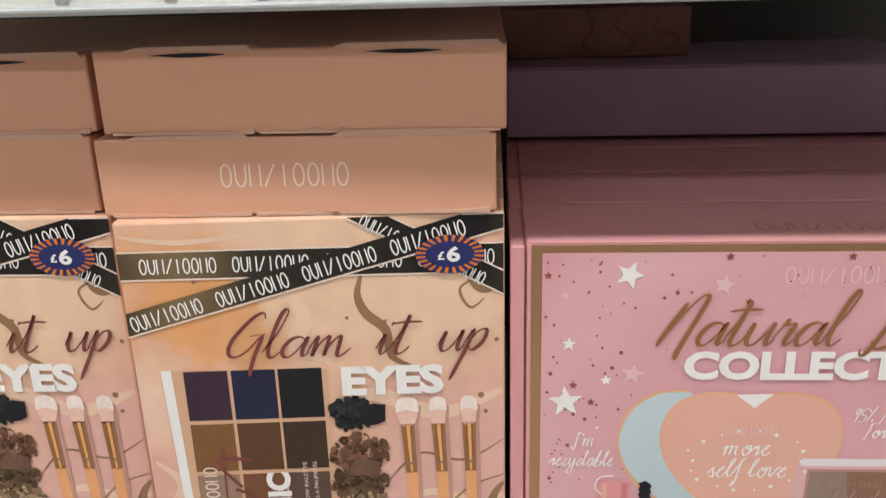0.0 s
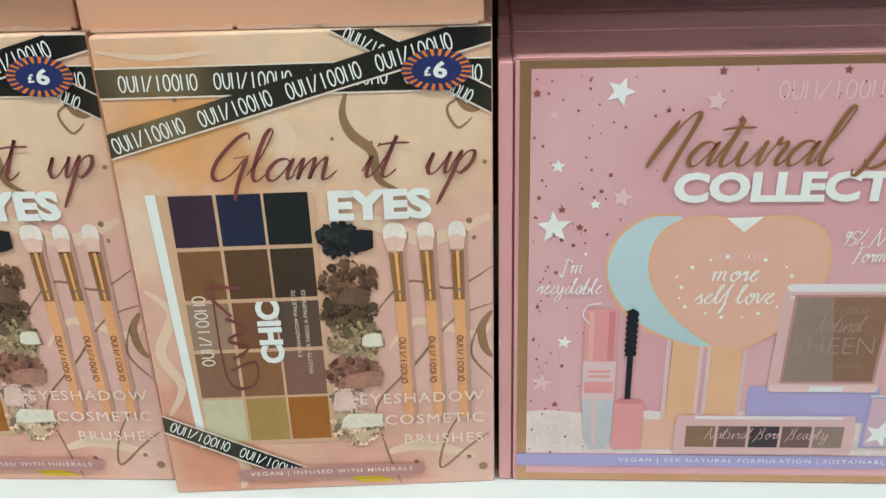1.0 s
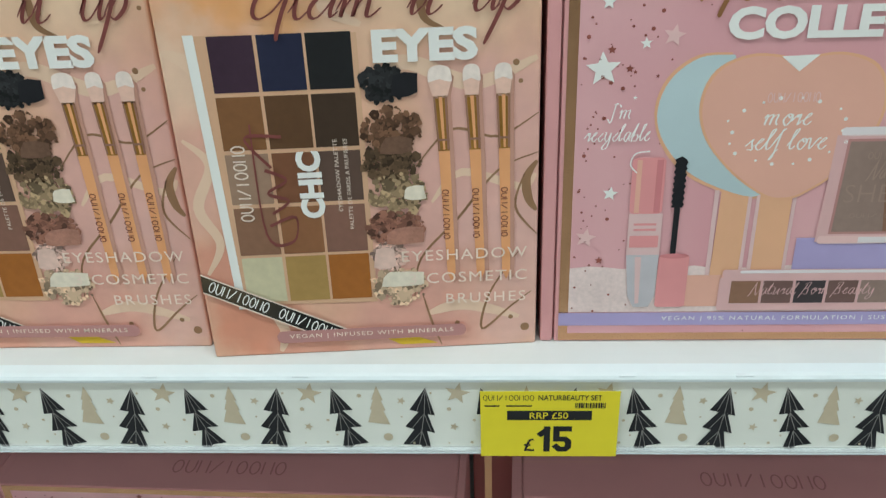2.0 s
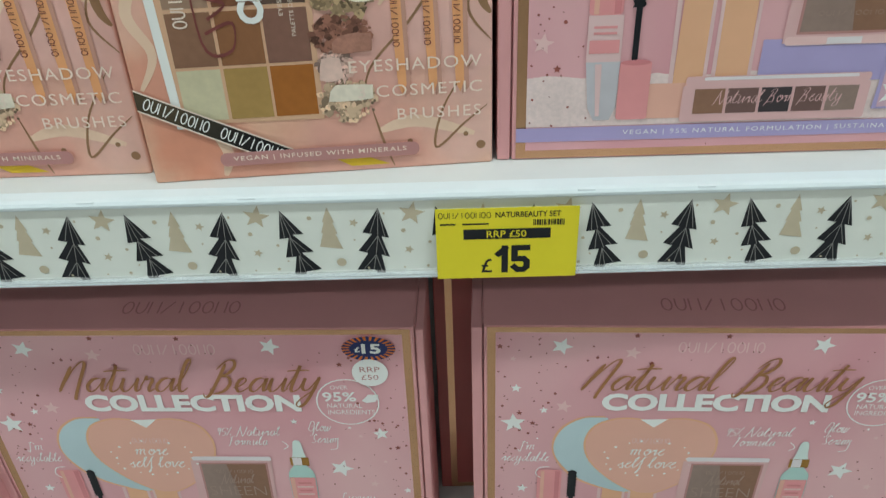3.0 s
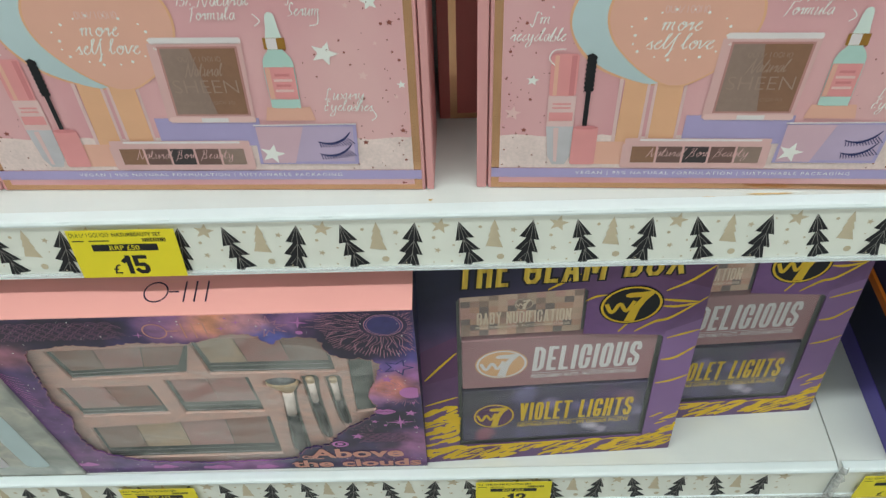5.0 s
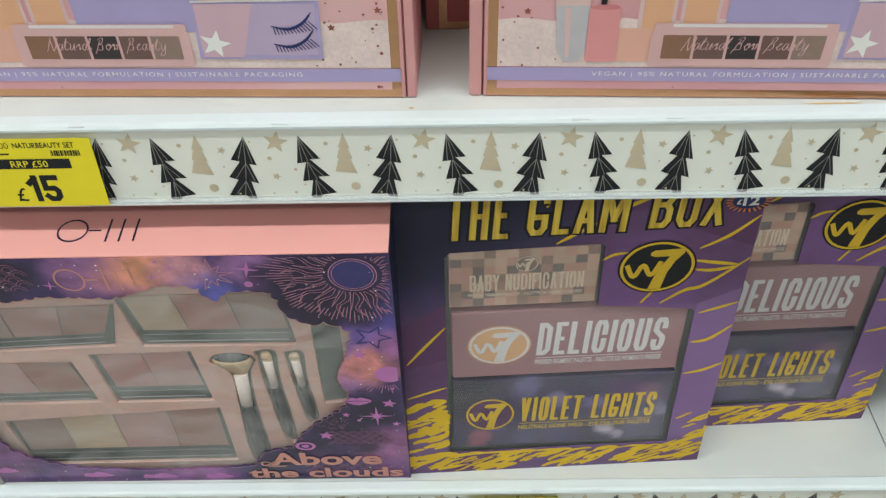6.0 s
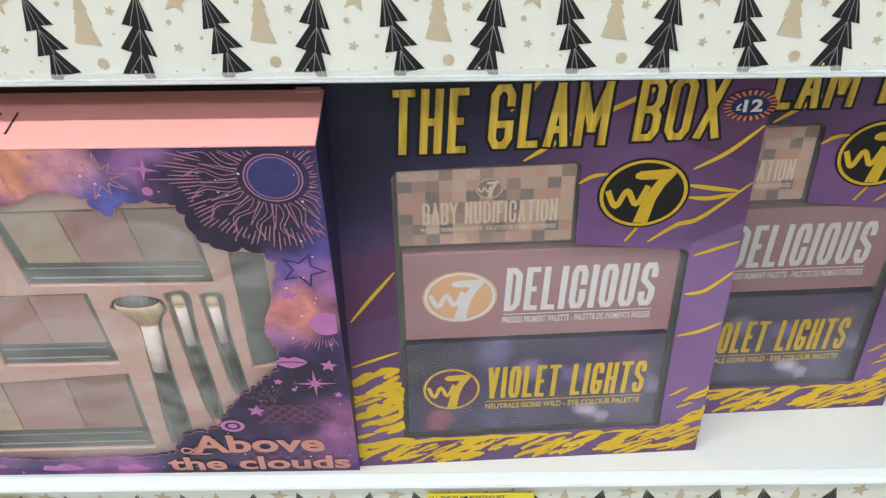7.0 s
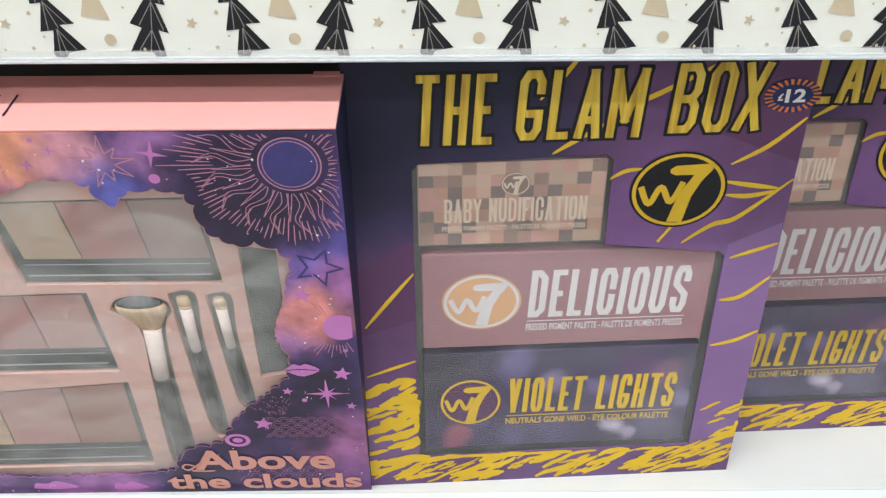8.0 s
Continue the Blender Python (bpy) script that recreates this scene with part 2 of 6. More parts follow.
HANDLE = mat("amber_print", (0.83, 0.39, 0.18), 0.35, vary=0.08, scale=60)
PRINTSHADE = mat("print_shade", (0.58, 0.31, 0.24), 0.35, vary=0.1, scale=60)
CREAMWASH = mat("cream_wash_print", (0.83, 0.58, 0.43), 0.33, vary=0.08, scale=30)
CHIPWHITE = mat("white_chip_print", (0.80, 0.70, 0.58), 0.5, vary=0.15, scale=300)

DARKPRINT = mat("dark_brown_print", (0.34, 0.17, 0.12), 0.4, vary=0.15, scale=30)
EMBOSS = mat("faint_emboss", (0.50, 0.20, 0.21), 0.3, vary=0.05)
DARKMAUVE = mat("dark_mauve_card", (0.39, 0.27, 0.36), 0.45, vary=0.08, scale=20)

# pink card with deep shade mixed into its colour
SHADEDPINK = mat("shaded_pink_card", (0.46, 0.13, 0.12), 0.4, vary=0.1, scale=30)
PALEMINT = mat("pale_mint_print", (0.70, 0.78, 0.75), 0.35, vary=0.05)
DULLCREAM = mat("dull_cream_ink", (0.37, 0.25, 0.205), 0.4, vary=0.08)
PALELILAC = mat("pale_lilac_print", (0.52, 0.40, 0.58), 0.35, vary=0.1, scale=30)
RUSSET = mat("russet_card", (0.26, 0.11, 0.08), 0.45, vary=0.3, scale=40)
GALAXY = nebula_print("galaxy_print", (0.055, 0.032, 0.13), (
    (15, 110, 60, (0.17, 0.075, 0.24)), (22, 205, 26, (0.36, 0.13, 0.20)), (14, 30, 34, (0.22, 0.09, 0.25)), (80, 8, 34, (0.20, 0.09, 0.26)), (150, 6, 30, (0.34, 0.13, 0.36)),
    (150, 236, 26, (0.33, 0.14, 0.33)), (170, 226, 20, (0.55, 0.22, 0.30)), (178, 238, 20, (0.80, 0.33, 0.20)), (197, 232, 17, (0.66, 0.30, 0.38)), (208, 212, 19, (0.13, 0.13, 0.50)), (232, 233, 18, (0.38, 0.17, 0.42)),
    (300, 195, 30, (0.10, 0.075, 0.34)), (285, 168, 22, (0.22, 0.13, 0.46)), (303, 160, 17, (0.40, 0.15, 0.40)), (272, 132, 19, (0.50, 0.22, 0.48)), (285, 142, 20, (0.82, 0.30, 0.27)), (300, 42, 30, (0.34, 0.12, 0.30)), (296, 12, 22, (0.20, 0.07, 0.26)),
    (70, 228, 36, (0.022, 0.014, 0.04)), (36, 224, 22, (0.03, 0.018, 0.05)), (104, 232, 18, (0.024, 0.015, 0.045)),
    (258, 214, 30, (0.022, 0.014, 0.04)), (266, 196, 24, (0.022, 0.014, 0.04)), (282, 206, 26, (0.024, 0.016, 0.05)), (278, 232, 26, (0.026, 0.017, 0.06)), (244, 226, 16, (0.03, 0.018, 0.07)),
    (286, 92, 22, (0.022, 0.014, 0.04)), (262, 72, 22, (0.024, 0.015, 0.042)), (240, 46, 18, (0.03, 0.016, 0.05)), (278, 54, 16, (0.045, 0.02, 0.07)), (215, 20, 20, (0.03, 0.018, 0.055)), (250, 16, 26, (0.06, 0.028, 0.11)), (198, 8, 16, (0.03, 0.018, 0.05))), 0.3, 0.35, 0.03, 0.06, 0.35)
POWDERS = [mat("powder_" + k, c, 0.6, vary=0.1, scale=160, bump=0.2, bump_scale=900) for k, c in
           (("taupe", (0.44, 0.29, 0.26)), ("cream", (0.66, 0.48, 0.36)), ("rose", (0.57, 0.30, 0.29)), ("brown", (0.46, 0.26, 0.23)), ("pink", (0.60, 0.35, 0.34)))]
ROSESILVER = mat("rose_silver", (0.86, 0.72, 0.68), 0.4, metal=0.1, vary=0.08, scale=200)
DIMROSE = mat("dim_rose_ink", (0.30, 0.13, 0.24), 0.4, vary=0.15)
INDIGO = mat("indigo_print", (0.05, 0.045, 0.18), 0.35, vary=0.3, scale=120)
NIGHT = mat("night_print", (0.022, 0.014, 0.04), 0.35, vary=0.3, scale=90)
SIDENAVY = mat("navy_card", (0.015, 0.016, 0.05), 0.4, vary=0.15, scale=30)
ROSELINE = mat("rose_line_ink", (0.52, 0.24, 0.34), 0.4, vary=0.1)
ORCHID = mat("orchid_ink", (0.56, 0.20, 0.52), 0.4, vary=0.12)
TOPPINK = mat("light_pink_card", (0.86, 0.40, 0.37), 0.45, vary=0.03, scale=20)
PEACHINK = mat("peach_ink", (0.66, 0.30, 0.25), 0.4, vary=0.05)
TRAYPINK = mat("blush_tray", (0.76, 0.46, 0.40), 0.55, vary=0.05, scale=40)
PLASTIC = mat("dark_clear_case", (0.13, 0.15, 0.145), 0.2, vary=0.15, scale=60)
BLACKHANDLE = mat("black_handle", (0.02, 0.022, 0.024), 0.5, vary=0.1)
HAIR = swirl("brush_hair", [(0.35, (0.56, 0.38, 0.24)), (0.65, (0.70, 0.52, 0.35))], 240, 0.3, 2, 0.7, stretch=(3, 1, 0.2))
HAIRTIP = swirl("brush_tip", [(0.35, (0.05, 0.055, 0.065)), (0.65, (0.17, 0.17, 0.18))], 240, 0.3, 2, 0.7, stretch=(3, 1, 0.2))
ACETATE = wavy_film(clear("acetate_window", (0.96, 0.97, 0.97), 0.09, 0.09), 30, 0.04, 0.22)
SMOKE = clear("smoky_clear_lid", (0.94, 0.93, 0.92), 0.02, 0.1)
THINFILM = wavy_film(clear("thin_acetate", (0.97, 0.97, 0.97), 0.05, 0.1), 12, 0.03, 0.09)

PURPLE = nebula_print("purple_print", (0.135, 0.065, 0.165), (
    (150, 178, 40, (0.21, 0.10, 0.28)), (205, 120, 52, (0.26, 0.15, 0.34)),
    (190, 225, 26, (0.15, 0.065, 0.17)), (14, 130, 34, (0.13, 0.06, 0.15)), (10, 40, 40, (0.20, 0.115, 0.26)), (120, 10, 50, (0.17, 0.10, 0.23)), (200, 45, 36, (0.23, 0.14, 0.31)),
    (75, 222, 40, (0.055, 0.042, 0.11)), (12, 196, 44, (0.045, 0.036, 0.10)), (0, 250, 72, (0.012, 0.014, 0.038)), (60, 268, 62, (0.014, 0.016, 0.042))), 0.4, 0.1, 0.012, 0.0, 0.3)
DEEP = mat("deep_navy_print", (0.028, 0.028, 0.07), 0.35, vary=0.12, scale=20)
VIOLET = mat("violet_print", (0.24, 0.135, 0.31), 0.35, vary=0.08, scale=30)
PLUM = mat("plum_print", (0.115, 0.045, 0.12), 0.35, vary=0.08, scale=30)
TITLEGOLD = swirl("streaked_gold_print", [(0.32, (0.42, 0.24, 0.02)), (0.46, (0.62, 0.40, 0.03)), (0.56, (0.76, 0.52, 0.05)), (0.68, (0.80, 0.58, 0.10))], 110, 0.2, 2, 0.33, stretch=(2.2, 1, 0.16))
MUSTARD = mat("mustard_print", (0.74, 0.48, 0.03), 0.38, vary=0.12, scale=90)
MOSAIC = islands("mosaic_print", [(0.62, 0.36, 0.27), (0.70, 0.46, 0.36), (0.37, 0.25, 0.21), (0.66, 0.37, 0.32), (0.50, 0.30, 0.25),
                                  (0.72, 0.50, 0.40), (0.25, 0.19, 0.185), (0.62, 0.43, 0.33)])
DUSTYROSE = mat("dusty_rose_print", (0.37, 0.185, 0.21), 0.35, vary=0.06, scale=25)
NEBULA = nebula_print("violet_cloud_print", (0.05, 0.038, 0.10), (
    (45, 75, 26, (0.03, 0.024, 0.05)), (85, 86, 12, (0.17, 0.14, 0.32)), (106, 70, 9, (0.28, 0.22, 0.42)), (132, 66, 9, (0.20, 0.15, 0.36)), (150, 84, 14, (0.11, 0.05, 0.16)), (168, 74, 12, (0.20, 0.09, 0.18)), (50, 33, 10, (0.30, 0.09, 0.15)), (62, 48, 9, (0.14, 0.11, 0.27)),
    (84, 34, 12, (0.09, 0.07, 0.19)), (110, 36, 14, (0.08, 0.06, 0.17)), (140, 38, 7, (0.58, 0.50, 0.66)), (147, 33, 6, (0.50, 0.42, 0.60)), (165, 40, 13, (0.10, 0.08, 0.22)), (178, 58, 8, (0.24, 0.20, 0.36))), 0.3, 0.25, 0.02)
PEACHDISC = mat("peach_disc_print", (0.74, 0.42, 0.22), 0.4, vary=0.05)
PALEINK = mat("pale_sand_ink", (0.86, 0.70, 0.56), 0.4, vary=0.05)
SILVERINK = mat("silver_ink", (0.74, 0.70, 0.72), 0.35, vary=0.05)
CASEGREY = mat("grey_green_tray", (0.24, 0.265, 0.25), 0.3, vary=0.12, scale=50)
BLUEVIOLET = mat("blue_violet_card", (0.10, 0.075, 0.34), 0.4, vary=0.1, scale=20)
GREYPACK = swirl("grey_pack_print", [(0.3, (0.24, 0.25, 0.24)), (0.5, (0.38, 0.38, 0.35)), (0.62, (0.52, 0.48, 0.43)), (0.75, (0.30, 0.31, 0.30))], 30, 0.5, 3, 0.25, coat=0.3)
AMBER = mat("amber_card", (0.82, 0.42, 0.03), 0.4, vary=0.06)


# ---- builders ----
from mathutils.geometry import tessellate_polygon

MM = 0.001
STEP = 0.00014  # height of one layer of print


def part(name, bm, material, parent, label="", kind=""):
    me = bpy.data.meshes.new(name)
    bm.to_mesh(me)
    bm.free()
    me.materials.append(material)
    ob = new(name, me)
    ob.parent = parent
    return tagged(ob, label, kind=kind or ("stuff" if name.endswith("_mark") and name != "round_mark" else ""))


def thing(name, m, label, category, group=""):
    e = new(name)
    e.empty_display_size = 0.03
    e.matrix_world = m
    return tagged(e, label, category, group)


def block(bm, x0, x1, y0, y1, z0, z1, bevel=0.0):
    r = bmesh.ops.create_cube(bm, size=1, matrix=Matrix.LocRotScale(((x0 + x1) / 2, (y0 + y1) / 2, (z0 + z1) / 2), None, (x1 - x0, y1 - y0, z1 - z0)))
    if bevel:
        edges = list({e for v in r["verts"] for e in v.link_edges})
        bmesh.ops.bevel(bm, geom=edges, offset=bevel, segments=2, affect="EDGES", profile=0.5)
    return bm


def slab(x0, x1, y0, y1, z0, z1, bevel=0.0):
    return block(bmesh.new(), x0, x1, y0, y1, z0, z1, bevel)


def sheet(loops, layer=1.0, thick=0.0, bm=None, y=None):
    """Flat shape with holes, in millimetres on a front face; thick gives it depth backwards."""
    bm = bm or bmesh.new()
    y = -layer * STEP if y is None else y
    pts = [p for loop in loops for p in loop]
    vs = [bm.verts.new((p[0] * MM, y, p[1] * MM)) for p in pts]
    for tri in tessellate_polygon([[Vector((p[0], p[1], 0)) for p in loop] for loop in loops]):
        a, b, c = (pts[i] for i in tri)
        if (b[0] - a[0]) * (c[1] - a[1]) - (b[1] - a[1]) * (c[0] - a[0]) < 0:
            tri = tri[::-1]
        try:
            bm.faces.new([vs[i] for i in tri])
        except ValueError:
            pass
    if thick:
        k = 0
        for loop in loops:
            n = len(loop)
            rear = [bm.verts.new((p[0] * MM, y + thick, p[1] * MM)) for p in loop]
            for i in range(n):
                j = (i + 1) % n
                bm.faces.new((vs[k + i], vs[k + j], rear[j], rear[i]))
            k += n
    return bm


def rect(u0, v0, u1, v1):
    return [(u0, v0), (u1, v0), (u1, v1), (u0, v1)]


def rrect(u0, v0, u1, v1, r, n=5):
    out = []
    for cu, cv, a in ((u1 - r, v1 - r, 0), (u0 + r, v1 - r, 90), (u0 + r, v0 + r, 180), (u1 - r, v0 + r, 270)):
        out += [(cu + r * math.cos(radians(a + 90 * i / n)), cv + r * math.sin(radians(a + 90 * i / n))) for i in range(n + 1)]
    return out


def disc(cu, cv, rx, ry=None, n=28):
    ry = ry or rx
    return [(cu + rx * math.cos(2 * math.pi * i / n), cv + ry * math.sin(2 * math.pi * i / n)) for i in range(n)]


def star(cu, cv, r, turn=0.0, inner=0.42, n=5):
    return [(cu + r * (1 if i % 2 == 0 else inner) * math.sin(radians(turn) + math.pi * i / n),
             cv + r * (1 if i % 2 == 0 else inner) * math.cos(radians(turn) + math.pi * i / n)) for i in range(2 * n)]


def heart(cu, cv, w, h, turn=0.0, n=40):
    out = []
    for i in range(n):
        a = 2 * math.pi * i / n
        x, y = math.sin(a) ** 3, (13 * math.cos(a) - 5 * math.cos(2 * a) - 2 * math.cos(3 * a) - math.cos(4 * a) + 2.5) / 14.5
        x, y = x * w / 2, y * h / 2
        c, s = math.cos(radians(turn)), math.sin(radians(turn))
        out.append((cu + c * x - s * y, cv + s * x + c * y))
    return out


def smooth(pts, n=6):
    """Points along a smooth line through the given ones."""
    if len(pts) < 3:
        return pts
    out = []
    p = [pts[0], *pts, pts[-1]]
    for i in range(1, len(p) - 2):
        a, b, c, d = p[i - 1:i + 3]
        for k in range(n):
            t = k / n
            out.append(tuple(0.5 * (2 * b[j] + (c[j] - a[j]) * t + (2 * a[j] - 5 * b[j] + 4 * c[j] - d[j]) * t * t
                                    + (3 * b[j] - a[j] - 3 * c[j] + d[j]) * t ** 3) for j in (0, 1)))
    out.append(pts[-1])
    return out


def stroke(pts, w, layer=1.0, bm=None, taper=False, nib=None):
    """A drawn line of width w, in millimetres; nib: degrees of a broad pen."""
    bm = bm or bmesh.new()
    pts = [p for i, p in enumerate(pts) if i == 0 or abs(p[0] - pts[i - 1][0]) + abs(p[1] - pts[i - 1][1]) > 1e-4]
    if len(pts) < 2:
        return bm
    y, rows = -layer * STEP, []
    for i, p in enumerate(pts):
        a, b = pts[max(0, i - 1)], pts[min(len(pts) - 1, i + 1)]
        dx, dy = b[0] - a[0], b[1] - a[1]
        d = math.hypot(dx, dy) or 1
        k = w / 2 * ((0.25 + 0.75 * math.sin(math.pi * (i + 0.5) / len(pts))) if taper else 1)
        nx, ny = -dy / d * k, dx / d * k
        if nib is not None:
            c, s = math.cos(radians(nib)), math.sin(radians(nib))
            q = abs(nx * c + ny * s) / k
            nx, ny = nx * (0.45 + 0.75 * q), ny * (0.45 + 0.75 * q)
        rows.append((bm.verts.new(((p[0] + nx) * MM, y, (p[1] + ny) * MM)), bm.verts.new(((p[0] - nx) * MM, y, (p[1] - ny) * MM))))
    for (a, b), (c, d) in zip(rows, rows[1:]):
        bm.faces.new((a, b, d, c))
    return bm


def letters(txt, u0, v0, u1, v1, layer=1.0, bold=0.0, slant=0.0, upright=True, bm=None, space=1.0):
    """Upper and lower case lettering fitted to a box in millimetres; upright False: it reads from the bottom up."""
    cu = bpy.data.curves.new("lettering", "FONT")
    cu.body, cu.offset, cu.shear, cu.resolution_u, cu.space_character = txt, bold, slant, 3, space
    ob = bpy.data.objects.new("lettering", cu)
    me = bpy.data.meshes.new_from_object(ob)
    co = np.array([v.co[:2] for v in me.vertices])
    lo, hi = co.min(0), co.max(0)
    f = (co - lo) / (hi - lo)
    bm = bm or bmesh.new()
    y = -layer * STEP
    if upright:
        vs = [bm.verts.new(((u0 + a * (u1 - u0)) * MM, y, (v0 + b * (v1 - v0)) * MM)) for a, b in f]
    else:
        vs = [bm.verts.new(((u1 - b * (u1 - u0)) * MM, y, (v0 + a * (v1 - v0)) * MM)) for a, b in f]
    for poly in me.polygons:
        try:
            bm.faces.new([vs[i] for i in poly.vertices])
        except ValueError:
            pass
    bpy.data.objects.remove(ob)
    bpy.data.meshes.remove(me)
    bpy.data.curves.remove(cu)
    return bm


# A pen alphabet: advance, then lines as pairs of across and up digits (base line 3, small letters to 6, tall ones to 9).
PEN = {
    "a": "5 46 26 14 23 33 46 44 53", "b": "5 04 29 28 13 23 43 45 25 14", "c": "4 36 25 14 23 33 44", "d": "5 46 26 14 23 34 49 44 53",
    "e": "4 04 25 36 26 14 23 33 44", "f": "3 04 28 39 28 21 10 22 33", "g": "5 46 26 14 23 34 46 41 20 11 44", "h": "5 04 29 28 13 15 36 45 43 53",
    "i": "3 04 16 13 23 34/27 28", "k": "4 04 29 13 15 36 14 43", "l": "3 04 28 29 18 14 23 34", "m": "7 05 16 13 15 36 33 35 56 54 63",
    "n": "5 05 16 13 15 36 44 53", "o": "4 26 15 14 23 33 45 36 26 35 46", "p": "5 05 26 10 25 46 45 33 23", "r": "4 04 26 25 36 33 44",
    "s": "3 04 26 25 33 23 13", "t": "4 04 29 14 23 33 44/07 47", "u": "5 06 16 13 23 34 46 43 53", "v": "4 06 16 23 46 56", "w": "6 06 16 13 23 36 33 43 56",
    "x": "4 16 43/46 13", "y": "5 06 16 14 33 46 41 20 11 44", "G": "6 57 49 29 15 14 23 43 56 36 56 50 30", "N": "8 02 13 39 38 53 63 88 89",
    "B": "7 01 13 38/18 39 59 58 46 26 46 55 53 33 13", "S": "5 48 39 28 26 44 33 13", "L": "5 38 29 18 13 03 13 33 43", "I": "3 18 38 28 22 12 03",
    "E": "5 48 29 27 36 16 14 23 44", "F": "5 18 49 59/39 23 12/26 46", "'": "2 18 27", " ": "3", "9": "4 47 28 26 36 48 33", "5": "4 48 28 16 45 33 13", "%": "5 13 49/17 18/44 43",
}


def script(txt, u0, v0, u1, x_height, pen=0.8, layer=1.0, slant=0.25, nib=20, bm=None, tall=1.0):
    """Joined handwriting with its base line at v0."""
    bm = bm or bmesh.new()
    width = sum(int(PEN[c].split()[0]) for c in txt)
    ku, kv, at = (u1 - u0) / width, x_height / 3, 0
    for c in txt:
        adv, *rest = PEN[c].split(" ", 1)
        for line in (rest[0].split("/") if rest else []):
            pts = [(int(q[0]), (int(q[1]) - 3) * (tall if int(q[1]) > 6 else 1)) for q in line.split()]
            stroke(smooth([(u0 + ku * (at + a) + slant * kv * b, v0 + kv * b) for a, b in pts], 5), pen, layer, bm, nib=nib)
        at += int(adv)
    return bm


# Tall narrow capitals: width, then centre lines as pairs of across and up digits (0 to 8).
TALL = {
    "A": "4 00 28 40/12 32", "B": "4 34 45 47 38 08 00 30 41 43 34/04 24", "C": "4 45 47 38 18 07 01 10 30 41 43", "D": "4 00 08 28 47 41 20 00", "E": "3 38 08 00 30/04 24", "F": "3 38 08 00/04 24",
    "G": "4 46 47 38 18 07 01 10 30 41 43 23", "H": "4 00 08/40 48/04 44", "I": "0 00 08", "L": "3 08 00 30", "M": "6 00 08 32 68 60", "N": "4 00 08 40 48", "O": "4 10 30 41 47 38 18 07 01 10",
    "S": "4 46 47 38 18 07 05 43 41 30 10 01 02", "T": "4 08 48/28 20", "U": "4 08 01 10 30 41 48", "V": "4 08 20 48", "X": "4 00 48/08 40", "Y": "4 08 24 48/24 20", " ": "1",
    "0": "4 10 30 41 47 38 18 07 01 10", "1": "2 06 28 20", "2": "4 06 07 18 38 47 45 00 40", "5": "4 48 08 04 34 43 41 30 10 01",
}


def ribbon_line(pts, w, y, bm, low=None, high=None):
    """A line of width w with sharp corners and square ends, kept between two heights."""
    for i in range(1, len(pts) - 1):
        into, out = Vector(pts[i]) - Vector(pts[i - 1]), Vector(pts[i + 1]) - Vector(pts[i])
        if into.angle(out) > 1.9:  # sharp turns become two crossing lines
            ribbon_line(pts[:i + 1], w, y, bm, low, high)
            return ribbon_line(pts[i:], w, y - 0.1 * STEP, bm, low, high)
    closed = pts[0] == pts[-1] and len(pts) > 3
    core = pts[:-1] if closed else pts
    n, rows = len(core), []
    for i, p in enumerate(core):
        a = core[i - 1] if closed or i else None
        b = core[(i + 1) % n] if closed or i < n - 1 else None
        d0 = Vector((p[0] - a[0], p[1] - a[1])).normalized() if a else None
        d1 = Vector((b[0] - p[0], b[1] - p[1])).normalized() if b else None
        at = Vector(p)
        if d0 is None or d1 is None:
            d = d1 if d0 is None else d0
            at, off = at + d * (w / 2) * (-1 if d0 is None else 1), Vector((-d.y, d.x)) * (w / 2)
        else:
            m = Vector((-d0.y - d1.y, d0.x + d1.x))
            m = m.normalized() if m.length > 1e-4 else Vector((-d0.y, d0.x))
            off = m * (w / 2) / max(0.42, m.dot(Vector((-d0.y, d0.x))))
        rows.append([bm.verts.new((q.x * MM, y, (q.y if low is None else min(high, max(low, q.y))) * MM)) for q in (at + off, at - off)])
    for (a, b), (c, d) in zip(rows, rows[1:] + (rows[:1] if closed else [])):
        bm.faces.new((a, b, d, c))
    return bm


def tall_letters(txt, u0, v0, u1, v1, w, layer=1.0, slant=0.0, grow=0.0, gap=0.7, bm=None):
    """Narrow block capitals with strokes of width w, fitted to a box; grow fattens them all round."""
    bm = bm or bmesh.new()
    widths = [int(TALL[c].split()[0]) for c in txt]
    k = (u1 - u0 - len(txt) * w - (len(txt) - 1) * gap * w - slant * (v1 - v0)) / sum(widths)
    at, lo, hi = u0 + w / 2, v0 + w / 2, v1 - w / 2
    for c, wd in zip(txt, widths):
        lines = TALL[c].split(" ", 1)
        for j, line in enumerate(lines[1].split("/") if len(lines) > 1 else []):
            pts = [(at + int(q[0]) * k, lo + int(q[1]) / 8 * (hi - lo)) for q in line.split()]
            pts = [(a + slant * (b - v0), b) for a, b in pts]
            ribbon_line(pts, w + 2 * grow, -(layer + 0.4 * j) * STEP, bm, v0 - grow, v1 + grow)
        at += wd * k + w * (1 + gap)
    return bm


